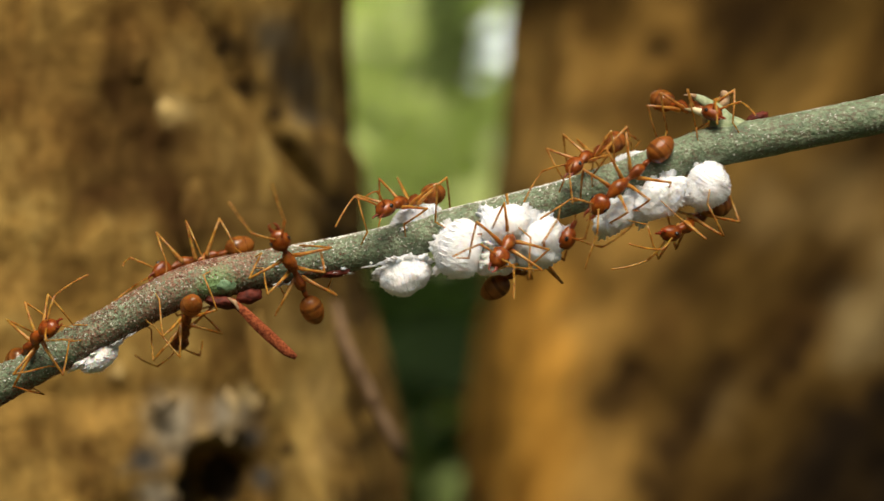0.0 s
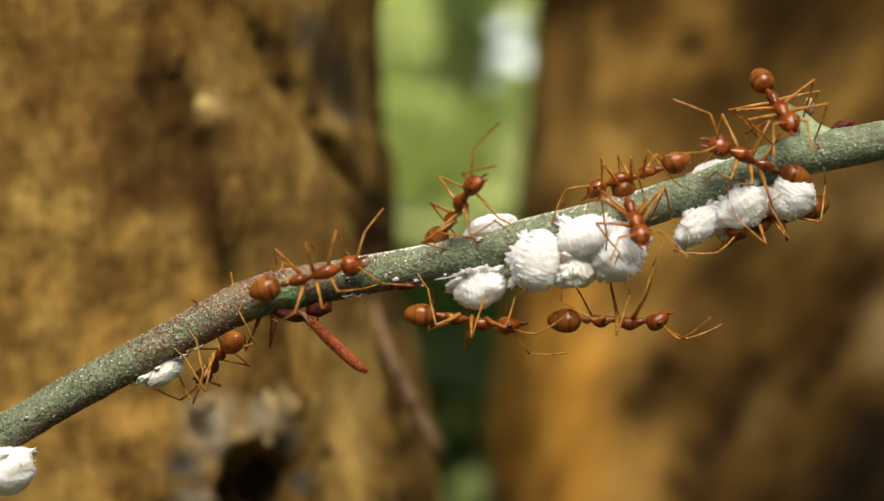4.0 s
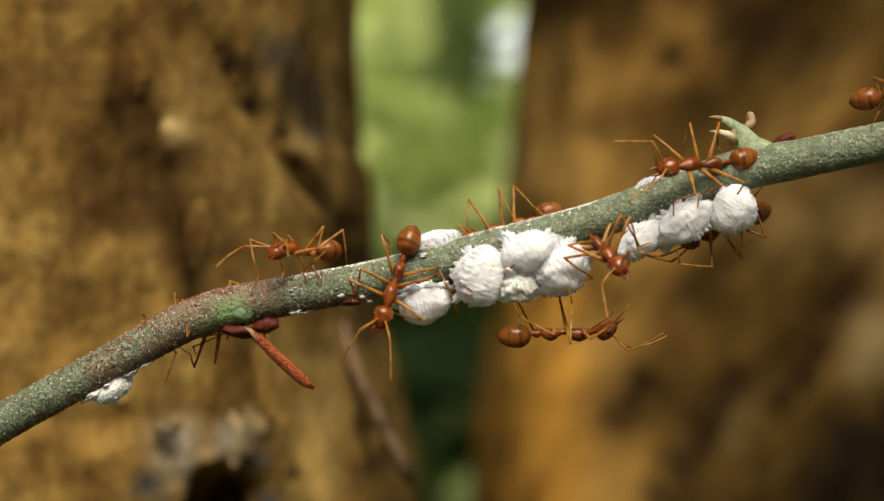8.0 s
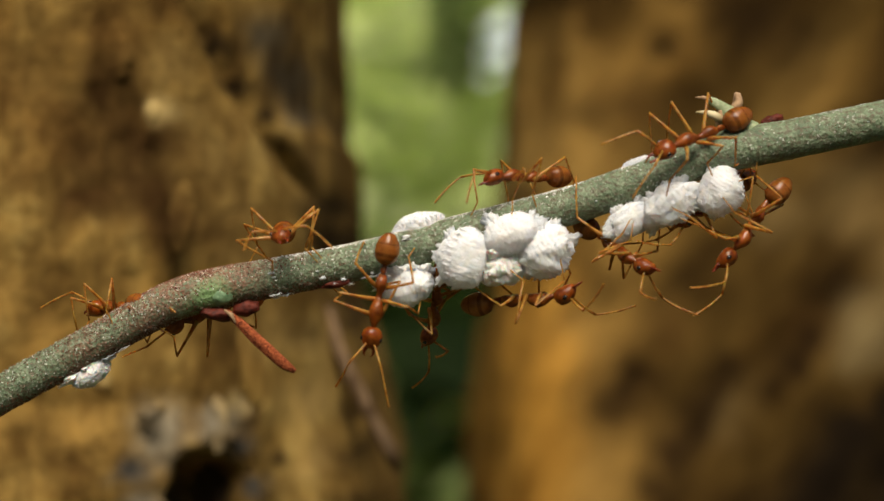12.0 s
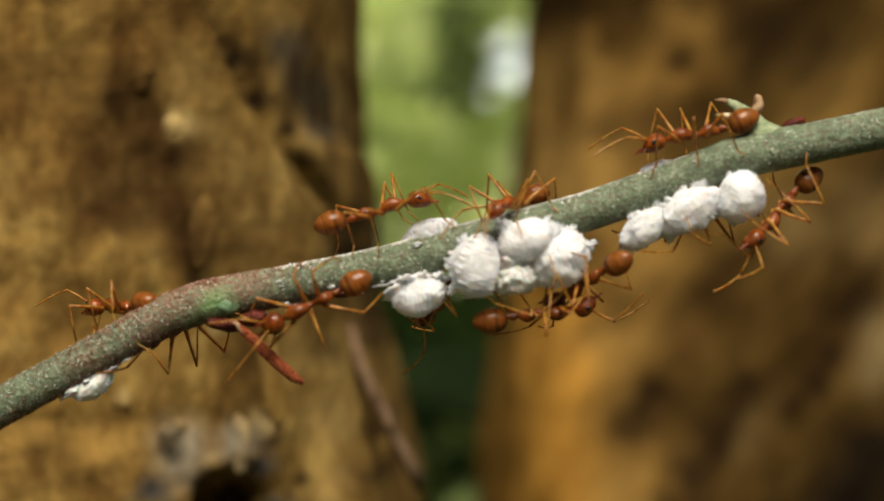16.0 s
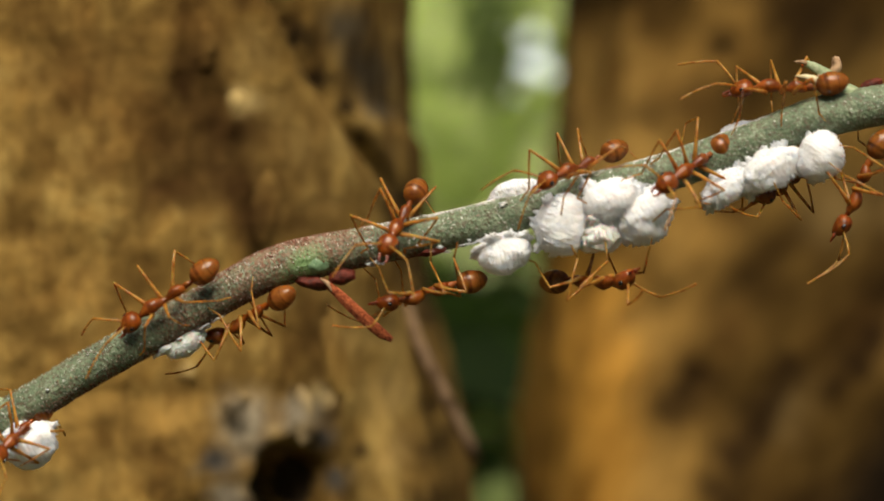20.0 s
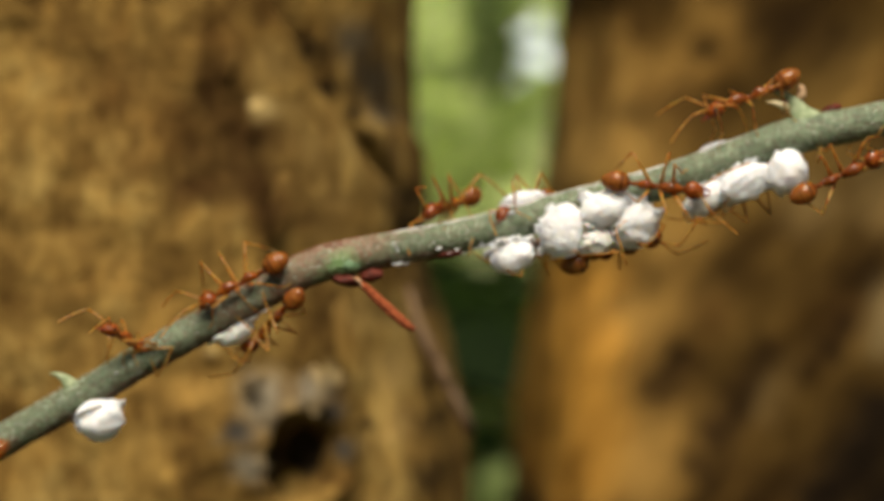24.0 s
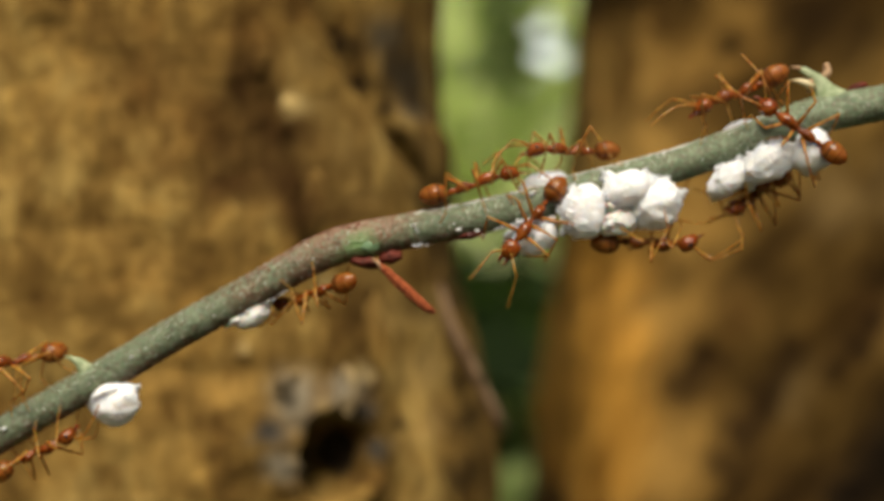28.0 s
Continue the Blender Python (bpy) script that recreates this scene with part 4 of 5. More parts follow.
def ant(scale, seed, label, droop=0.0, knees=(.72, .95)):
    """One weaver ant: head towards +x, back towards +z, its middle at the origin. Returns it and its keyed parts."""
    rng = random.Random(seed)
    ob = thing("weaver_ant", label, "ant", "ants on the twig")
    ob.scale = (scale, scale, scale)
    part("thorax", ANT["thorax"], ob)
    head_pose = pose(2.72 * MM, 0, -.05 * MM, 0, 12 + rng.uniform(-8, 14), 0)
    head = part("head", ANT["head"], ob, head_pose)
    for s in (1, -1):
        part("eye", ANT["eye"], head, pose(.08 * MM, s * .64 * MM, .2 * MM, 0, 0, s * 8), "black compound eye")
        part("mandible", ANT["jaw_l" if s > 0 else "jaw_r"], head, pose(.72 * MM, s * .2 * MM, -.14 * MM, 0, 0, s * rng.uniform(2, 26)), "dark mandible")
    part("petiole", ANT["petiole"], ob, pose(-1.98 * MM, 0, -.08 * MM, 0, 4, 0))
    lift = droop + rng.uniform(-8, 8)
    part("gaster", ANT["gaster"], ob, pose(-2.5 * MM, 0, 0) @ pose(0, 0, 0, 0, lift, 0) @ pose(-1.0 * MM, 0, .1 * MM), "ringed amber gaster")
    limbs = []
    for s in (1, -1):
        base = pose(2.72 * MM + .5 * MM, s * .3 * MM, .28 * MM, 0, -12 + rng.uniform(-22, 12), s * (38 + rng.uniform(-14, 20)))
        scape = part("antenna", ANT["scape"], ob, base)
        part("flagellum", ANT["flagellum"], scape, pose(1.93 * MM, 0, 0, 0, 38 + rng.uniform(-14, 22), -s * rng.uniform(5, 40)))
        limbs.append((scape, base, "antenna", s, 0))
    for i, (s, coxa, foot) in enumerate(LEGS):
        foot = Vector(foot) + Vector((rng.uniform(-.5, .5), rng.uniform(-.35, .35), rng.uniform(-.2, .25)))
        coxa, foot, rise = Vector((coxa[0], s * coxa[1], coxa[2])), Vector((foot.x, s * foot.y, foot.z)), rng.uniform(*knees)
        a, b, c = leg_pose(coxa, foot, rise)
        leg = part("leg", ANT["femur"], ob, a)
        tibia, tarsus = part("tibia", ANT["tibia"], leg, b), part("tarsus", ANT["tarsus"], leg, c)
        limbs.append(((leg, tibia, tarsus), (coxa, foot, rise), "leg", s, i % 3 + (s < 0)))
    return ob, limbs


# ---- movement ----
# the breeze rocks the twig: seconds, x, y, z in mm, turn in degrees about y
SWAY = [
    (0, -0.76, 0.2, 0.35, 0.24),
    (0.5, -0.27, -0.15, 0.16, 0.09),
    (1, -0.89, -0.17, 0.79, 0.01),
    (1.5, 0.48, 0.15, -0.33, 0.03),
    (2, -1.04, -0.01, 1.1, -0.32),
    (2.5, 0.28, 0.06, -0.47, 0.3),
    (3, 0.01, 0, -0.03, 0),
    (3.5, -0.33, 0.1, 0.23, 0.18),
    (4, 0.64, -0.05, -0.63, 0.41),
    (4.5, 0.1, -0.03, -0.08, 0.25),
    (6.5, 1.1, -0.01, -0.63, 0.09),
    (7, 0.28, 0.05, 0.16, 0.01),
    (7.5, 1.37, -0.05, -0.65, 0.11),
    (8, 0.17, 0.2, 0.48, -0.12),
    (8.5, 0.28, 0.04, -0.18, 0.01),
    (9, 0.42, 0.14, 0.15, 0.04),
    (9.5, 0.46, 0.01, -0.14, 0.05),
    (10, 0.99, 0.13, -0.42, -0),
    (10.5, 0.06, -0.1, 0.36, -0.12),
    (11, 0.85, 0.01, -0.47, 0.06),
    (11.5, 0.35, -0, 0.19, -0.07),
    (13.5, 0.03, 0.13, 0.02, 0.04),
    (14, -0.14, -0.04, 0.75, -0.37),
    (14.5, -0.36, -0.06, 0.41, -0.36),
    (15, -0.56, 0.08, 0.82, -0.36),
    (15.5, -1.29, -0.09, 1.09, -0.14),
    (16, -1.35, -0.58, 0.52, -0.03),
    (16.5, -1.08, -0.21, 0.17, 0.06),
    (17, -1.29, -0.34, 0.4, -0.07),
    (17.5, 0.65, 0.47, -0.15, 0.03),
    (18, -1.58, -0.46, 1.12, -0.15),
    (18.5, 1.62, 0.48, -1.12, 0.14),
    (19, 0.18, -0.38, 0.21, -0.2),
    (19.5, -1.98, 0.4, 2.33, -0.19),
    (20, -0.45, -0.46, 1.04, -0.17),
    (20.5, -1.08, 0.4, 2.09, -0.31),
    (22.5, 2.41, -0.19, -0.86, -0.14),
    (23, -0.54, 0.09, 2.43, -0.3),
    (23.5, 1.54, 0.08, 0.22, 0.13),
    (24, 1.14, 0.09, 0.45, -0.14),
    (24.5, -0.82, -0.1, 2.3, -0.03),
    (25, 2.71, 0.14, -0.78, 0.12),
    (25.5, -1.24, 0.12, 2.91, -0.07),
    (26, 2.78, -0.15, -1.59, 0.18),
    (26.5, -0.43, 0.06, 1.5, -0.08),
    (27, 1.23, 0.07, 0.22, 0.06),
    (27.5, 0.57, -0.1, 0.96, -0.02),
    (28, -0.63, -0.18, 1.68, -0.13)]
# each ant's way over the twig, in the twig's own space: seconds, x, y, z in mm, then turns in degrees
ANTS = [
    ("walker", 1, [
        (0, -29.49, -2.25, -6.69, 77, -24, -57),
        (1, -30.17, -2.44, -6.78, 75, -10, -59),
        (2, -28.68, -2.6, -7.7, 93, -10, -17),
        (3, -21.33, -2.6, -4, 90, -22, 0),
        (4, -14.5, -2.59, -1.01, 85, -16, 0),
        (4.5, -12.77, -2.44, -0.61, 74, -12, -27),
        (6.5, -7.89, -0.89, 3.03, 23, -19, -19),
        (7, -7.61, -0.45, 2.75, 14, -17, -25),
        (8, -11.72, -0.23, 1.91, 6, -1, -122),
        (9, -13.34, -0.23, 1.84, 7, -1, -123),
        (10, -13.24, -0.23, 1.99, 6, 0, -125),
        (11, -12.96, -0.23, 1.76, 7, 6, -122),
        (13.5, -9.75, -0.79, 2.07, 15, -13, -29),
        (14, -8.52, -0.45, 2.95, 10, -27, 0),
        (15, -9.8, -0.45, 3.4, 11, -30, 0),
        (16, -5.55, -0.45, 3.97, 10, -16, 0),
        (17, -6.87, -0.67, 5.4, 20, -35, -19),
        (18, -4.89, -0.23, 5.23, 5, -24, 0),
        (19, -10.33, -2.56, -1.21, -37, 63, -129),
        (20, -10.07, -2.51, 0.49, -22, 36, -111),
        (22.5, -10.65, -2.59, -1.08, -32, 53, -119),
        (23, -13.75, -2.7, -1.42, -79, 36, -178),
        (23.5, -31, -2.6, -9.2, -62, 30, 180),
        (24, -47, -2.6, -19, -62, 32, 180),
        (24.5, -60, -1.5, -25.5, -40, 32, 180),
        (28, -60, -1.5, -25.5, -40, 32, 180)]),
    ("tender", 0.95, [
        (0, -19.02, 0, -5.5, 163, 33, 106),
        (1, -20.92, 0, -6.12, 154, 26, 116),
        (2, -21.5, 0.23, -6.24, 153, 19, 121),
        (3, -21.85, 0.23, -5.88, 154, 22, 126),
        (4, -21.58, 0, -7.03, 154, 29, 118),
        (7, -20.77, 0, -6.78, 172, 39, 162),
        (8, -20.2, 2.6, -4.1, 34, 17, 135),
        (8.5, -21.46, 2.6, -2.93, 35, 8, 130),
        (9, -24.13, 2.6, -4.04, 38, -1, 127),
        (10, -24.05, 2.6, -3.85, 36, -1, 126),
        (11, -24.03, 2.6, -3.76, 35, 2, 126),
        (14, -24.35, 2.6, -2.45, 13, 2, 132),
        (15, -24.26, 2.6, -2.55, 15, 0, 133),
        (16, -24.04, 2.6, -2.59, 15, 1, 134),
        (17, -23.95, 2.6, -2.28, 10, 4, 135),
        (18, -30.53, -2.56, -8.86, -65, 23, -147),
        (19, -33.06, -2.59, -12.44, 88, 84, 0),
        (20, -36.53, -2.59, -14.08, -50, 25, -110),
        (23, -45.11, -2.6, -18.95, 113, -13, -61),
        (24, -33.33, -1.67, -8.66, -16, -27, -127),
        (25, -49.16, -2.25, -13.1, 60, -30, 0),
        (26, -49.05, -1.3, -17.9, -150, 21, 180),
        (27, -41.66, -0.89, -17.31, 169, -28, -16),
        (28, -42.27, -0.89, -18.56, 160, -25, 0)]),
    ("lurker", 1, [
        (0, -18.46, 2.6, -0.76, 65, 16, -158),
        (3, -17.79, 2.6, -3.19, 100, 16, -148),
        (8, -17.92, 2.6, -3.24, 97, 15, -155),
        (14, -17.13, 2.6, -3.94, 99, 17, -150),
        (17, -20.25, 2.6, -3.85, 139, 20, -144),
        (18, -20.83, 0, -6.04, 157, 20, 127),
        (19, -21.08, 0, -6.56, 169, 33, 156),
        (20, -21.1, 0, -6.25, 167, 27, 151),
        (23, -23.47, -0.23, -7.37, -180, 29, 170),
        (24, -22.55, 0, -7.34, 162, 39, 142),
        (25, -19.29, 0, -6.88, -177, 3, -168),
        (26, -15.79, 0, -5.18, 180, -11, 0),
        (26.5, -15.48, 0, -7.88, 171, 21, 130),
        (27, -19.86, 0, -6.75, 175, 32, 162),
        (28, -20.74, 0, -6.28, 166, 17, 150)]),
    ("crosser", 1, [
        (0, -10.79, -2.59, -1.51, -142, -52, -123),
        (1, -8.84, -2.51, -2.51, 104, 12, 0),
        (2, -5.26, -2.36, -2.41, 114, 6, 0),
        (3, -3.46, -1.67, -3.69, 140, 11, -17),
        (4, -3.61, -0.67, -4.08, 164, 8, 0),
        (4.5, -3.99, -0.67, -4.42, 167, 5, -11),
        (6.5, -3.16, 2.6, 0.93, -140, 4, -58),
        (7, -1.1, 2.6, 0.02, -130, 0, -58),
        (8, -1.42, 2.6, 0.19, -129, -2, -58),
        (9, -0.93, 2.6, -0.21, -148, 19, -64),
        (10, -0.55, 2.6, -3.65, 138, 50, 103),
        (11, -1.2, 2.6, -3.46, 140, 49, 100),
        (14, -1.08, 2.6, -3.43, 139, 49, 107),
        (15, -2.15, 2.6, -2.59, 151, 28, 127),
        (16, -1.34, 2.6, -1.83, 147, 38, 122),
        (17, -0.59, 2.6, -0.81, 153, 24, 117),
        (18, -4.58, 2.6, -1.75, 157, 8, 132),
        (19, -8.3, -0.45, -3.49, -170, 13, 180),
        (20, -8.45, -0.45, -4.49, -167, 15, -162),
        (23, -1.12, 2.6, -1.16, 156, 8, -140),
        (24, -0.46, 2.6, -1.07, 169, 13, -123),
        (25, -5.71, -0.67, -4.31, 173, 14, -32),
        (26, -4.38, -0.67, -3.84, 174, 12, -35),
        (27, -3.79, -1.3, -3.06, 164, -11, -40),
        (28, -3.19, -2.6, -0.7, -66, 48, -149)]),
    ("climber", 1, [
        (0, -2.77, -0.67, 3.49, 4, 9, -124),
        (1, -3.26, -0.67, 3.53, 5, 11, -122),
        (2, -4.29, -0.23, 4.31, -5, 7, 180),
        (3, -4.33, -0.23, 4.27, -5, 9, 180),
        (3.5, -4.84, -0.89, 3.93, -20, 9, 180),
        (4, -4.53, -1.84, 3.63, 66, -38, -61),
        (4.5, -0.58, -1.67, 4.81, 41, -13, -53),
        (6.5, -1.35, -1.84, 5.26, 62, -39, -35),
        (7, -0.73, -1.99, 4.6, 53, -41, 0),
        (8, -5.01, -2.6, -0.3, -37, 57, -121),
        (9, -4.8, -2.6, -2.66, -91, 84, 180),
        (10, -4.85, -2.6, -2.82, -91, 82, 180),
        (11, -4.88, -2.6, -2.74, -91, 82, 180),
        (14, -5.1, -2.6, -2.27, -91, 74, 180),
        (15, -5.28, -2.6, -2.26, -91, 69, 180),
        (16, -10.21, -2.6, -2.46, -90, 26, 180),
        (17, -12.65, -2.6, -1.94, -90, 21, 180),
        (18, -15.87, -2.6, -2.92, -90, 17, 180),
        (19, -21.79, -1.84, -1.5, -46, 15, 180),
        (20, -26.43, -2.25, -4.86, -60, 33, 180),
        (23, -24.11, -2.51, -5.55, -75, 36, 180),
        (24, -24.81, -1.99, -3.98, -50, 27, 180),
        (25, -32.86, -2.25, -8.66, -60, 24, 180),
        (26, -41.91, -1.67, -11.32, -40, 20, 180),
        (27, -42, -1.99, -10.72, -141, -41, -119),
        (28, -44.03, -1.67, -11.39, -25, 8, -148)]),
    ("carrier", 1, [
        (0, 4.79, -2.6, 1.04, -40, 31, -114),
        (1, 6.25, -2.6, 1.93, -12, 59, -101),
        (2, 6.14, -2.6, 1.8, -17, 40, -101),
        (3, 8.78, -2.6, 3.47, 56, 28, -56),
        (4, 7.65, -2.6, 3.43, 14, 31, -82),
        (7, 9.83, -2.6, 2.07, 36, 35, -67),
        (8, 9.53, -2.59, 2.07, 46, 25, -69),
        (9, 9.58, -2.59, 1.85, 39, 35, -66),
        (10, 12.82, -0.67, 0.39, 172, 31, -28),
        (11, 12.62, -0.45, 0.53, -170, 28, -46),
        (14, 9.61, -2.25, 1.5, 101, 26, -51),
        (15, 10.54, -0.67, -0.43, -156, 14, -136),
        (16, 8.19, -0.45, -1.11, 177, 26, 137),
        (17, 8.06, -0.23, -2.16, -178, 55, 168),
        (18, 12.01, -2.59, 4.35, 94, 2, -11),
        (19, 11.84, -2.6, 2.24, 34, 60, -59),
        (20, 9.92, -2.59, 4.05, -63, 25, -137),
        (22.5, 11.47, -1.01, 1.18, -151, 7, 180),
        (23, 9.38, -0.45, -0.57, -169, 0, -58),
        (24, 8.68, -2.56, 3.58, 81, 7, 0),
        (25, 11.27, 2.6, 0.82, 153, 22, -138),
        (26, 12.08, -2.44, 5.83, -71, 42, 180),
        (27, 13.09, -2.51, 5.53, -37, 38, -128),
        (28, 14.99, 2.6, 1.55, 153, 26, -138)]),
    ("hanger", 1.05, [
        (0, 6.51, -0.45, -0.66, 176, -32, -20),
        (1, 8.05, -0.23, -2.35, 175, -16, 0),
        (2, 7.44, -0.23, -4.08, 176, -3, -6),
        (3, 6.99, -0.09, -2.99, 178, -11, 0),
        (4, 6.74, -0.09, -4.07, 180, 1, -6),
        (7, 7.13, -0.09, -4.04, 178, -1, 0),
        (8, 7.09, -0.09, -3.93, 178, -2, 0),
        (9, 6.48, -0.09, -3.52, 180, -8, -6),
        (10, 5.38, -0.09, -2.54, -174, -7, -32),
        (11, 5.38, -0.09, -2.56, -176, -3, -23),
        (14, 5.22, -0.09, -3.02, -179, -10, -11),
        (15, 5.01, -0.09, -3.02, 178, -10, 0),
        (16, 5.56, -0.09, -3.05, 178, -7, 0),
        (17, 5.85, -0.09, -2.53, 178, -11, 0),
        (18, 6.16, -0.09, -3.71, -178, -14, -15),
        (19, 4, -0.09, -3.68, -175, -5, -30),
        (20, 3.24, -0.09, -3.71, -172, 0, -44),
        (23, 6.29, -0.09, -1.02, 178, -13, 0),
        (24, 5.58, -0.09, -1.4, 178, -16, 0),
        (25, 5.54, -0.09, -1.56, 178, -8, 0),
        (26, 6.25, -0.09, -1.99, -177, 4, -20),
        (27, 6.23, -0.09, -2.31, 178, 0, 0),
        (28, 6.37, -0.09, -2.35, 178, 2, 0)]),
    ("thorn_guard", 1, [
        (0, 12.98, -2.51, 5.11, -62, 39, -158),
        (1, 14.44, -2.25, 6.76, -37, 6, -129),
        (2, 14.63, -2.51, 5.29, -63, 27, -156),
        (3, 14.71, -2.56, 5.02, -69, 20, -153),
        (4, 16.01, -2.36, 7.18, -75, -20, -158),
        (7, 16.55, -2.25, 7.87, -53, 6, -153),
        (8, 16.55, -2.36, 7.93, -59, 5, -153),
        (9, 16.53, -2.36, 7.98, -60, 4, -154),
        (10, 17.89, -2.36, 8.47, -50, 33, -153),
        (11, 17.49, -2.44, 8.31, -54, 25, -149),
        (14, 16.29, -1.1, 9.12, -22, 9, -171),
        (15, 15.89, -0.67, 9.16, -15, 8, 180),
        (16, 15.83, -0.67, 9.04, -15, 11, 180),
        (17, 15.73, -0.89, 8.72, -15, 13, -166),
        (18, 15.85, -0.89, 9.36, -21, 0, 180),
        (19, 17.01, -1.3, 9.3, -27, 13, -170),
        (20, 16.33, -1.1, 9.53, -27, 0, 180),
        (23, 15.17, -0.89, 9.48, -20, 12, 180),
        (24, 15.86, -0.89, 10.72, -20, 20, 180),
        (25, 15.63, -0.89, 10.71, -20, 18, 180),
        (26, 19.16, -1.99, 11.51, -37, -13, -125),
        (27, 14.56, -0.67, 10.09, -15, 29, 180),
        (28, 12.99, -0.67, 9.33, -15, 20, 180)]),
    ("roamer", 0.95, [
        (0, 10.66, -0.67, 6.97, 6, 18, -126),
        (1, 12, -0.89, 7.62, 4, 9, -124),
        (2, 13.83, 1.3, 6.67, -2, 16, 118),
        (3, 12.09, 0.89, 6.88, 0, 22, 132),
        (4, 7.77, -0.23, 6.07, -5, 17, 180),
        (7, 5.52, -0.23, 6.44, 3, 3, -150),
        (8, 2.86, 2.6, 3.59, 60, 18, -180),
        (9, 0.65, 2.6, 2.69, 60, 13, -180),
        (10, 9.69, -1.84, 5.54, 48, 10, -21),
        (11, 6.08, -0.23, 6.12, 5, 2, -143),
        (13.5, 3.49, -0.31, 5.34, 8, -3, -144),
        (14, 3.7, 0, 5.33, 13, 22, -114),
        (15, 5, 0, 5.55, 14, 22, -114),
        (16, 3.66, -0.67, 4.45, 4, 10, -121),
        (17, 2.65, -0.45, 4.98, -4, 11, -158),
        (18, 3.38, -2.44, 3.15, -23, 36, -116),
        (19, 2.93, -2.44, 3.1, -35, 35, -128),
        (20, 2.12, -1.84, 4.09, -32, 20, -149),
        (22.5, -1.68, -2.5, 1.36, -65, 47, -158),
        (23, 0.23, -2.6, 0.09, 61, 57, -33),
        (24, -2.11, 1.3, 2.13, 34, 13, -130),
        (25, 1.58, -0.23, 5.08, 5, -5, -142),
        (26, 2.38, -0.45, 4.92, 12, 31, -100),
        (27, 2.02, -0.45, 4.44, 8, 20, -116),
        (28, -0.2, -0.23, 4.99, 0, -2, -164)]),
    ("scout", 1, [
        (0, 17.9, 1.3, 10.55, 0, 9, -59),
        (1, 17.95, 1.3, 11.24, 0, 8, -59),
        (2, 18.29, 0.45, 13.12, 23, 12, -120),
        (3, 16.45, 0, 12.59, 24, 32, -88),
        (4, 17.83, -1.3, 11.18, 24, 30, -78),
        (7, 22.64, -0.23, 13.05, 8, -2, -16),
        (8, 31.65, -0.89, 13.55, 24, -18, -22),
        (9, 27.77, -0.89, 12.63, 22, -22, -66),
        (9.5, 26.63, -2.25, 7.94, 79, 30, -79),
        (10, 23.32, -0.23, 4.5, -169, 43, -155),
        (11, 21.08, -0.23, 2.46, -174, 49, 180),
        (13.5, 20.68, -1.31, 1.95, -104, 41, -127),
        (14, 23.08, -0.45, 2.88, -165, 32, -89),
        (15, 23.4, -0.45, 3.33, -166, 32, -85),
        (16, 21.55, -0.36, 3.75, -165, 44, -151),
        (17, 20.97, -0.36, 3.79, -166, 32, -143),
        (18, 22.54, -0.36, 4.55, -165, 27, -132),
        (19, 21.63, -0.36, 3.51, -164, 36, -114),
        (20, 21.65, -0.36, 2.51, -166, 67, 180),
        (23, 17.11, 2.6, 4.83, 122, 22, -154),
        (24, 23.09, -2.56, 4.46, 100, -25, 0),
        (25, 20.23, -2.56, 7.22, 105, -19, -14),
        (26, 22.19, -0.36, 3.35, -167, 28, -145),
        (27, 18.88, -0.36, 2.77, -167, 28, -150),
        (28, 17.53, -2.51, 6.51, -81, -36, 180)]),
    ("sheltered", 1, [
        (0, 18, -0.09, 2.28, -164, 21, -134),
        (1, 18.85, -0.09, 2.6, -171, 29, -138),
        (2, 19.02, -0.09, 2.5, -172, 39, -148),
        (3, 19.08, -0.09, 3.29, -178, 32, 180),
        (4, 17.64, -0.09, 3.07, -172, 18, -163),
        (7, 18.45, -0.09, 3.45, -178, 33, 180),
        (8, 18.4, 2.6, 3.5, 170, 21, -154),
        (9, 18.42, 2.6, 3.33, 174, 17, -147),
        (10, 19.11, 0.67, 4.42, 173, 31, -144),
        (11, 18.91, 0.67, 4.32, 170, 31, -155),
        (14, 17.24, 2.6, 3.7, 174, 24, -130),
        (17, 17.17, 2.6, 3.95, 166, 20, -144),
        (20, 17.13, 2.6, 3.13, 171, 23, -135),
        (23, 15.89, 2.6, 3.8, 172, 24, -135),
        (25, 16.36, 2.6, 3.34, 169, 27, -140),
        (28, 16.76, 2.6, 3.55, 157, 31, -162)]),
    ("follower", 1, [
        (0, -61, 0, -24.2, 0, -31, 0),
        (20.5, -61, 0, -24.2, 0, -31, 0),
        (21, -42, 0.3, -13, 0, -30, 0),
        (21.5, -22, 0.6, -1.6, 0, -20, 10),
        (22, -12.6, 1, 1.4, 0, 0, 95),
        (22.5, -15.79, 1.01, 1.09, 9, 9, -137),
        (23, -13.81, -0.89, 1.4, -15, 8, -160),
        (24, -7.94, 2.6, 2.32, 58, 11, -125),
        (25, -17.36, -0.67, 0.08, -15, 18, 180),
        (26, -8.19, -0.45, 3.04, 10, -23, 0),
        (27, -7.28, -0.45, 2.46, 10, -13, 0),
        (28, -7.43, -0.45, 2.41, 10, -18, 0)])]
ANT_LABELS = {
    "walker": "amber weaver ant walking along the twig",
    "tender": "weaver ant tending a mealybug under the twig",
    "lurker": "weaver ant clinging to the far side of the twig",
    "crosser": "orange weaver ant climbing down round the twig",
    "climber": "weaver ant hanging head down over the twig",
    "carrier": "weaver ant standing on white mealybugs",
    "hanger": "weaver ant hanging upside down below the mealybugs",
    "thorn_guard": "weaver ant guarding the hooked thorn",
    "roamer": "weaver ant on the upper side of the twig",
    "scout": "weaver ant wandering about the thorn",
    "sheltered": "weaver ant half hidden behind a mealybug",
    "follower": "weaver ant hurrying along the upper side of the twig",
}


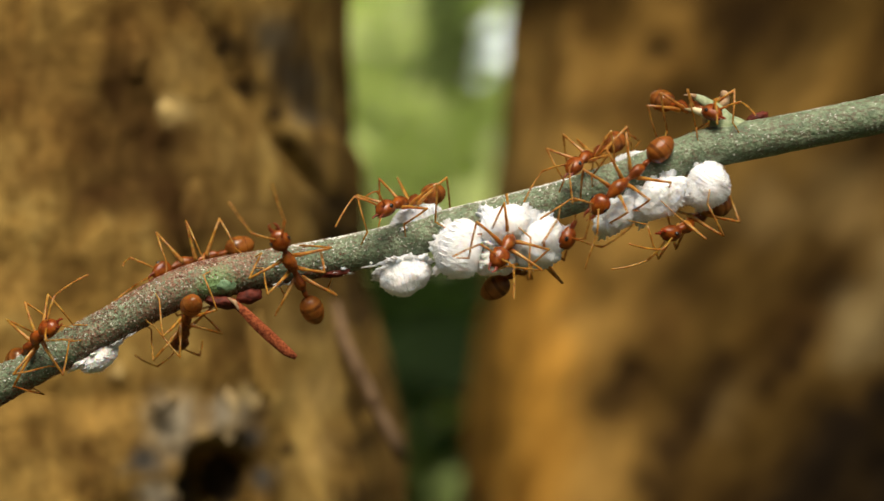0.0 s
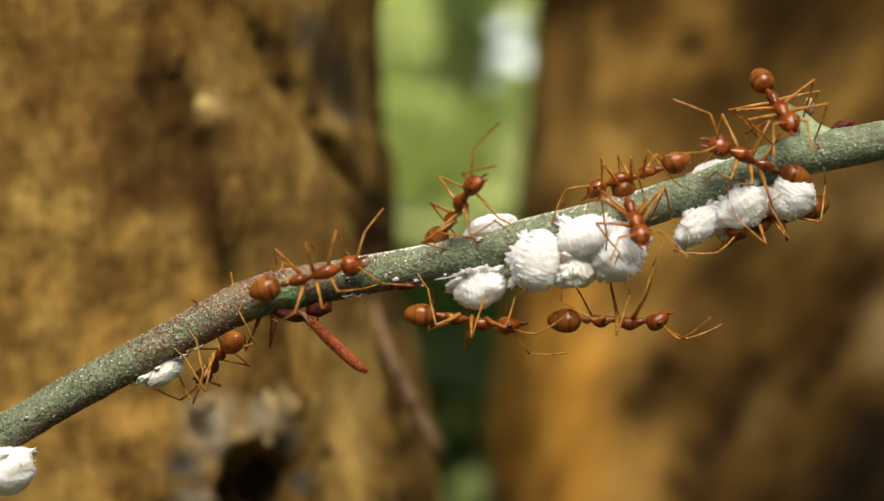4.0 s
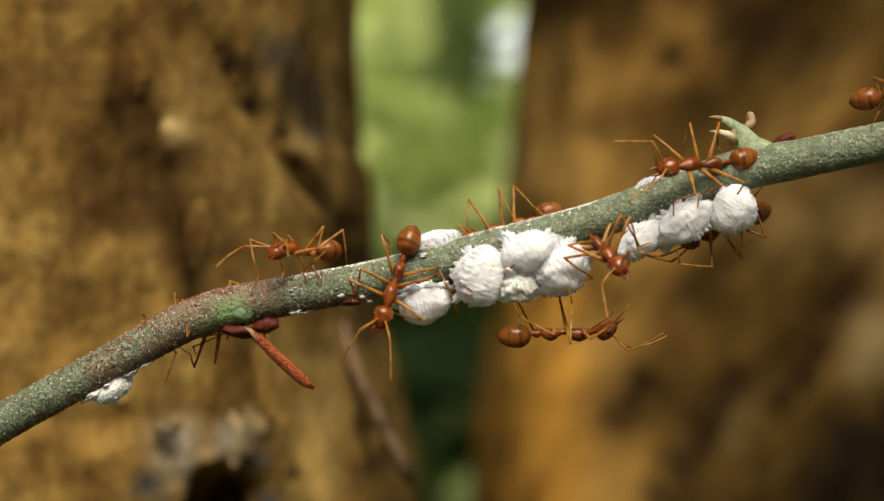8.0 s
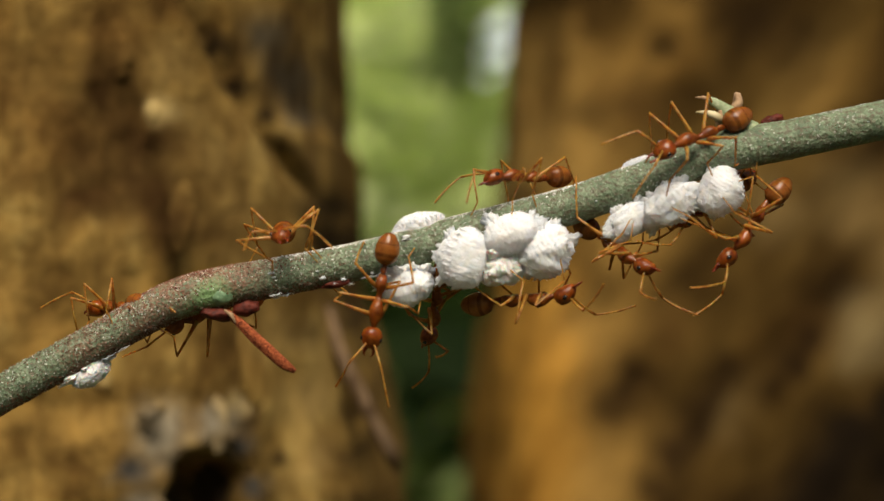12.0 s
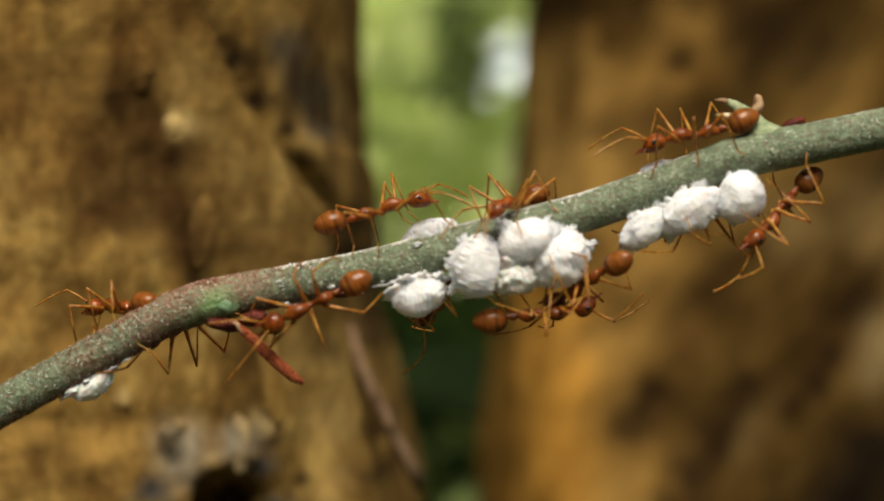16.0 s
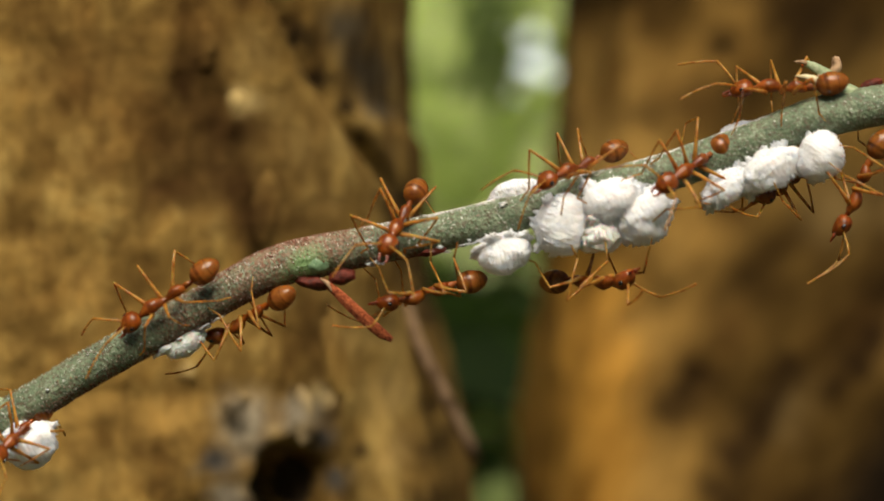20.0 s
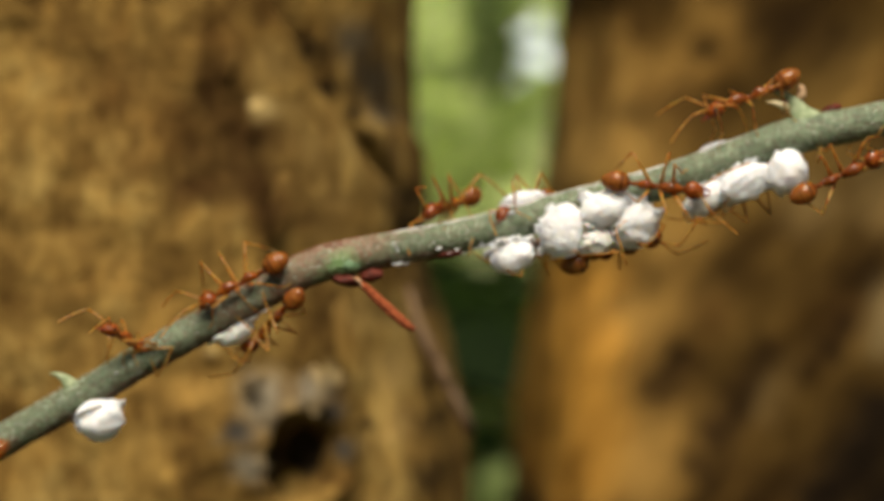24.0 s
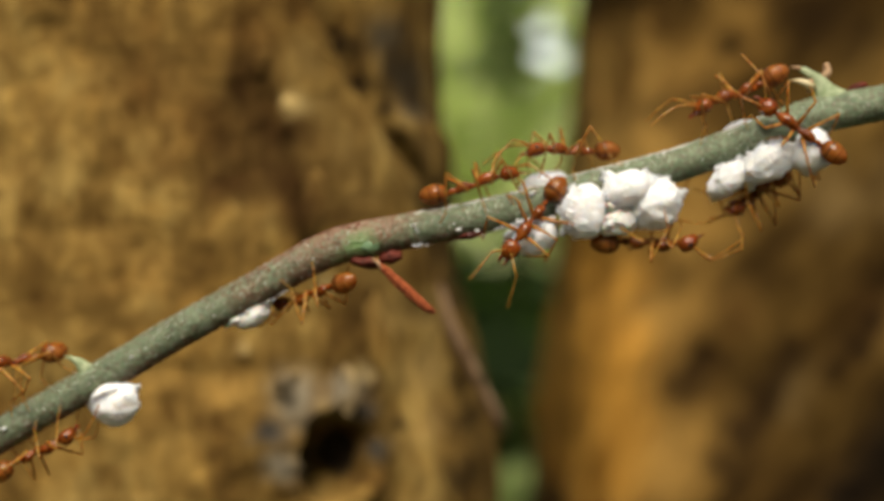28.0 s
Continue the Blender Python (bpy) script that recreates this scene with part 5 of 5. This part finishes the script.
def between(rows, t):
    """The value at t of rows of (t, pose), turned and moved evenly from row to row."""
    if t <= rows[0][0]:
        return rows[0][1].copy()
    for (t0, a), (t1, b) in zip(rows, rows[1:]):
        if t <= t1:
            u = (t - t0) / (t1 - t0)
            u = u * u * (3 - 2 * u) * .6 + u * .4
            q = a.to_quaternion().slerp(b.to_quaternion(), u)
            return Matrix.LocRotScale(a.translation.lerp(b.translation, u), q, None)
    return rows[-1][1].copy()


def straight(rows, t):
    for (t0, a), (t1, b) in zip(rows, rows[1:]):
        if t <= t1:
            u = (t - t0) / (t1 - t0)
            return Matrix.LocRotScale(a.translation.lerp(b.translation, u), a.to_quaternion().slerp(b.to_quaternion(), u), None)
    return rows[-1][1].copy()


sway = [(r[0], pose(r[1] * MM, r[2] * MM, r[3] * MM, 0, r[4], 0)) for r in SWAY]
colony = []
for n, (key, scale, rows) in enumerate(ANTS):
    body, limbs = ant(scale, 40 + n, ANT_LABELS[key], {"hanger": -6, "thorn_guard": 14, "climber": 10}.get(key, 4), (.1, .35) if key == "hanger" else (.72, .95))
    path = [(r[0], pose(r[1] * MM, r[2] * MM, r[3] * MM, r[4], r[5], r[6])) for r in rows]
    colony.append((body, limbs, path))


def motions():
    for ob in riders:
        rest = ob.matrix_basis.copy()
        walk(ob, [(t, m @ rest) for t, m in sway])
    times = sorted({r[0] for r in SWAY} | {k / 2 for k in range(57)})
    for n, (body, limbs, path) in enumerate(colony):
        walk(body, [(t, straight(sway, t) @ between(path, t)) for t in times])
        # legs step with the way covered, feelers sway
        steps = [k * .25 for k in range(113)]
        phase, phases = n * 1.3, []
        last = between(path, 0)
        for t in steps:
            now = between(path, t)
            way = (now.translation - last.translation).length / MM + .6 * abs(now.to_quaternion().rotation_difference(last.to_quaternion()).angle)
            phase += min(2.0, 1.9 * way)
            phases.append((phase, min(1.0, way / .5)))
            last = now
        size = body.scale.x
        for ob, rest, kind, side, gait in limbs:
            if kind == "antenna":
                rows = []
                for t in steps:
                    m = pose(0, 0, 0, 0, 9 * math.sin(2.1 * t + n + side), 13 * math.sin(1.6 * t + 2 * side + n)) @ rest.to_3x3().to_4x4()
                    m.translation = rest.translation
                    rows.append((t, m))
                walk(ob, rows)
                continue
            coxa, foot, rise = rest
            tracks, last = ([], [], []), None
            for t, (ph, go) in zip(steps, phases):
                place = between(path, t)
                p = foot + Vector((.95 * go * math.sin(ph + math.pi * gait) + .12 * math.sin(.9 * t + gait * 2 + n), 0, 0))
                stand = footing((place @ (p * size * MM)) / MM, (place @ (coxa * size * MM)) / MM)
                normal = Vector((0, 0, 1))
                if stand:
                    back = place.inverted()
                    p = (back @ (stand[1] * MM)) / MM / size
                    normal = back.to_3x3() @ stand[2]
                    p += normal * .7 * go * max(0, math.cos(ph + math.pi * gait))
                # a leg swings no faster than it could
                if last is not None and (p - last).length > 2.2:
                    p = last + (p - last).normalized() * 2.2
                last = p
                now = leg_pose(coxa, p, rise, normal)
                for track, m in zip(tracks, now):
                    if track and track[-1][1].to_quaternion().rotation_difference(m.to_quaternion()).angle > 1.3:
                        q0, q1 = track[-1][1].to_quaternion(), m.to_quaternion()
                        m = Matrix.LocRotScale(m.translation, q0.slerp(q1, 1.2 / q0.rotation_difference(q1).angle), None)
                    track.append((t, m))
            for piece, track in zip(ob, tracks):
                walk(piece, track)


motions()
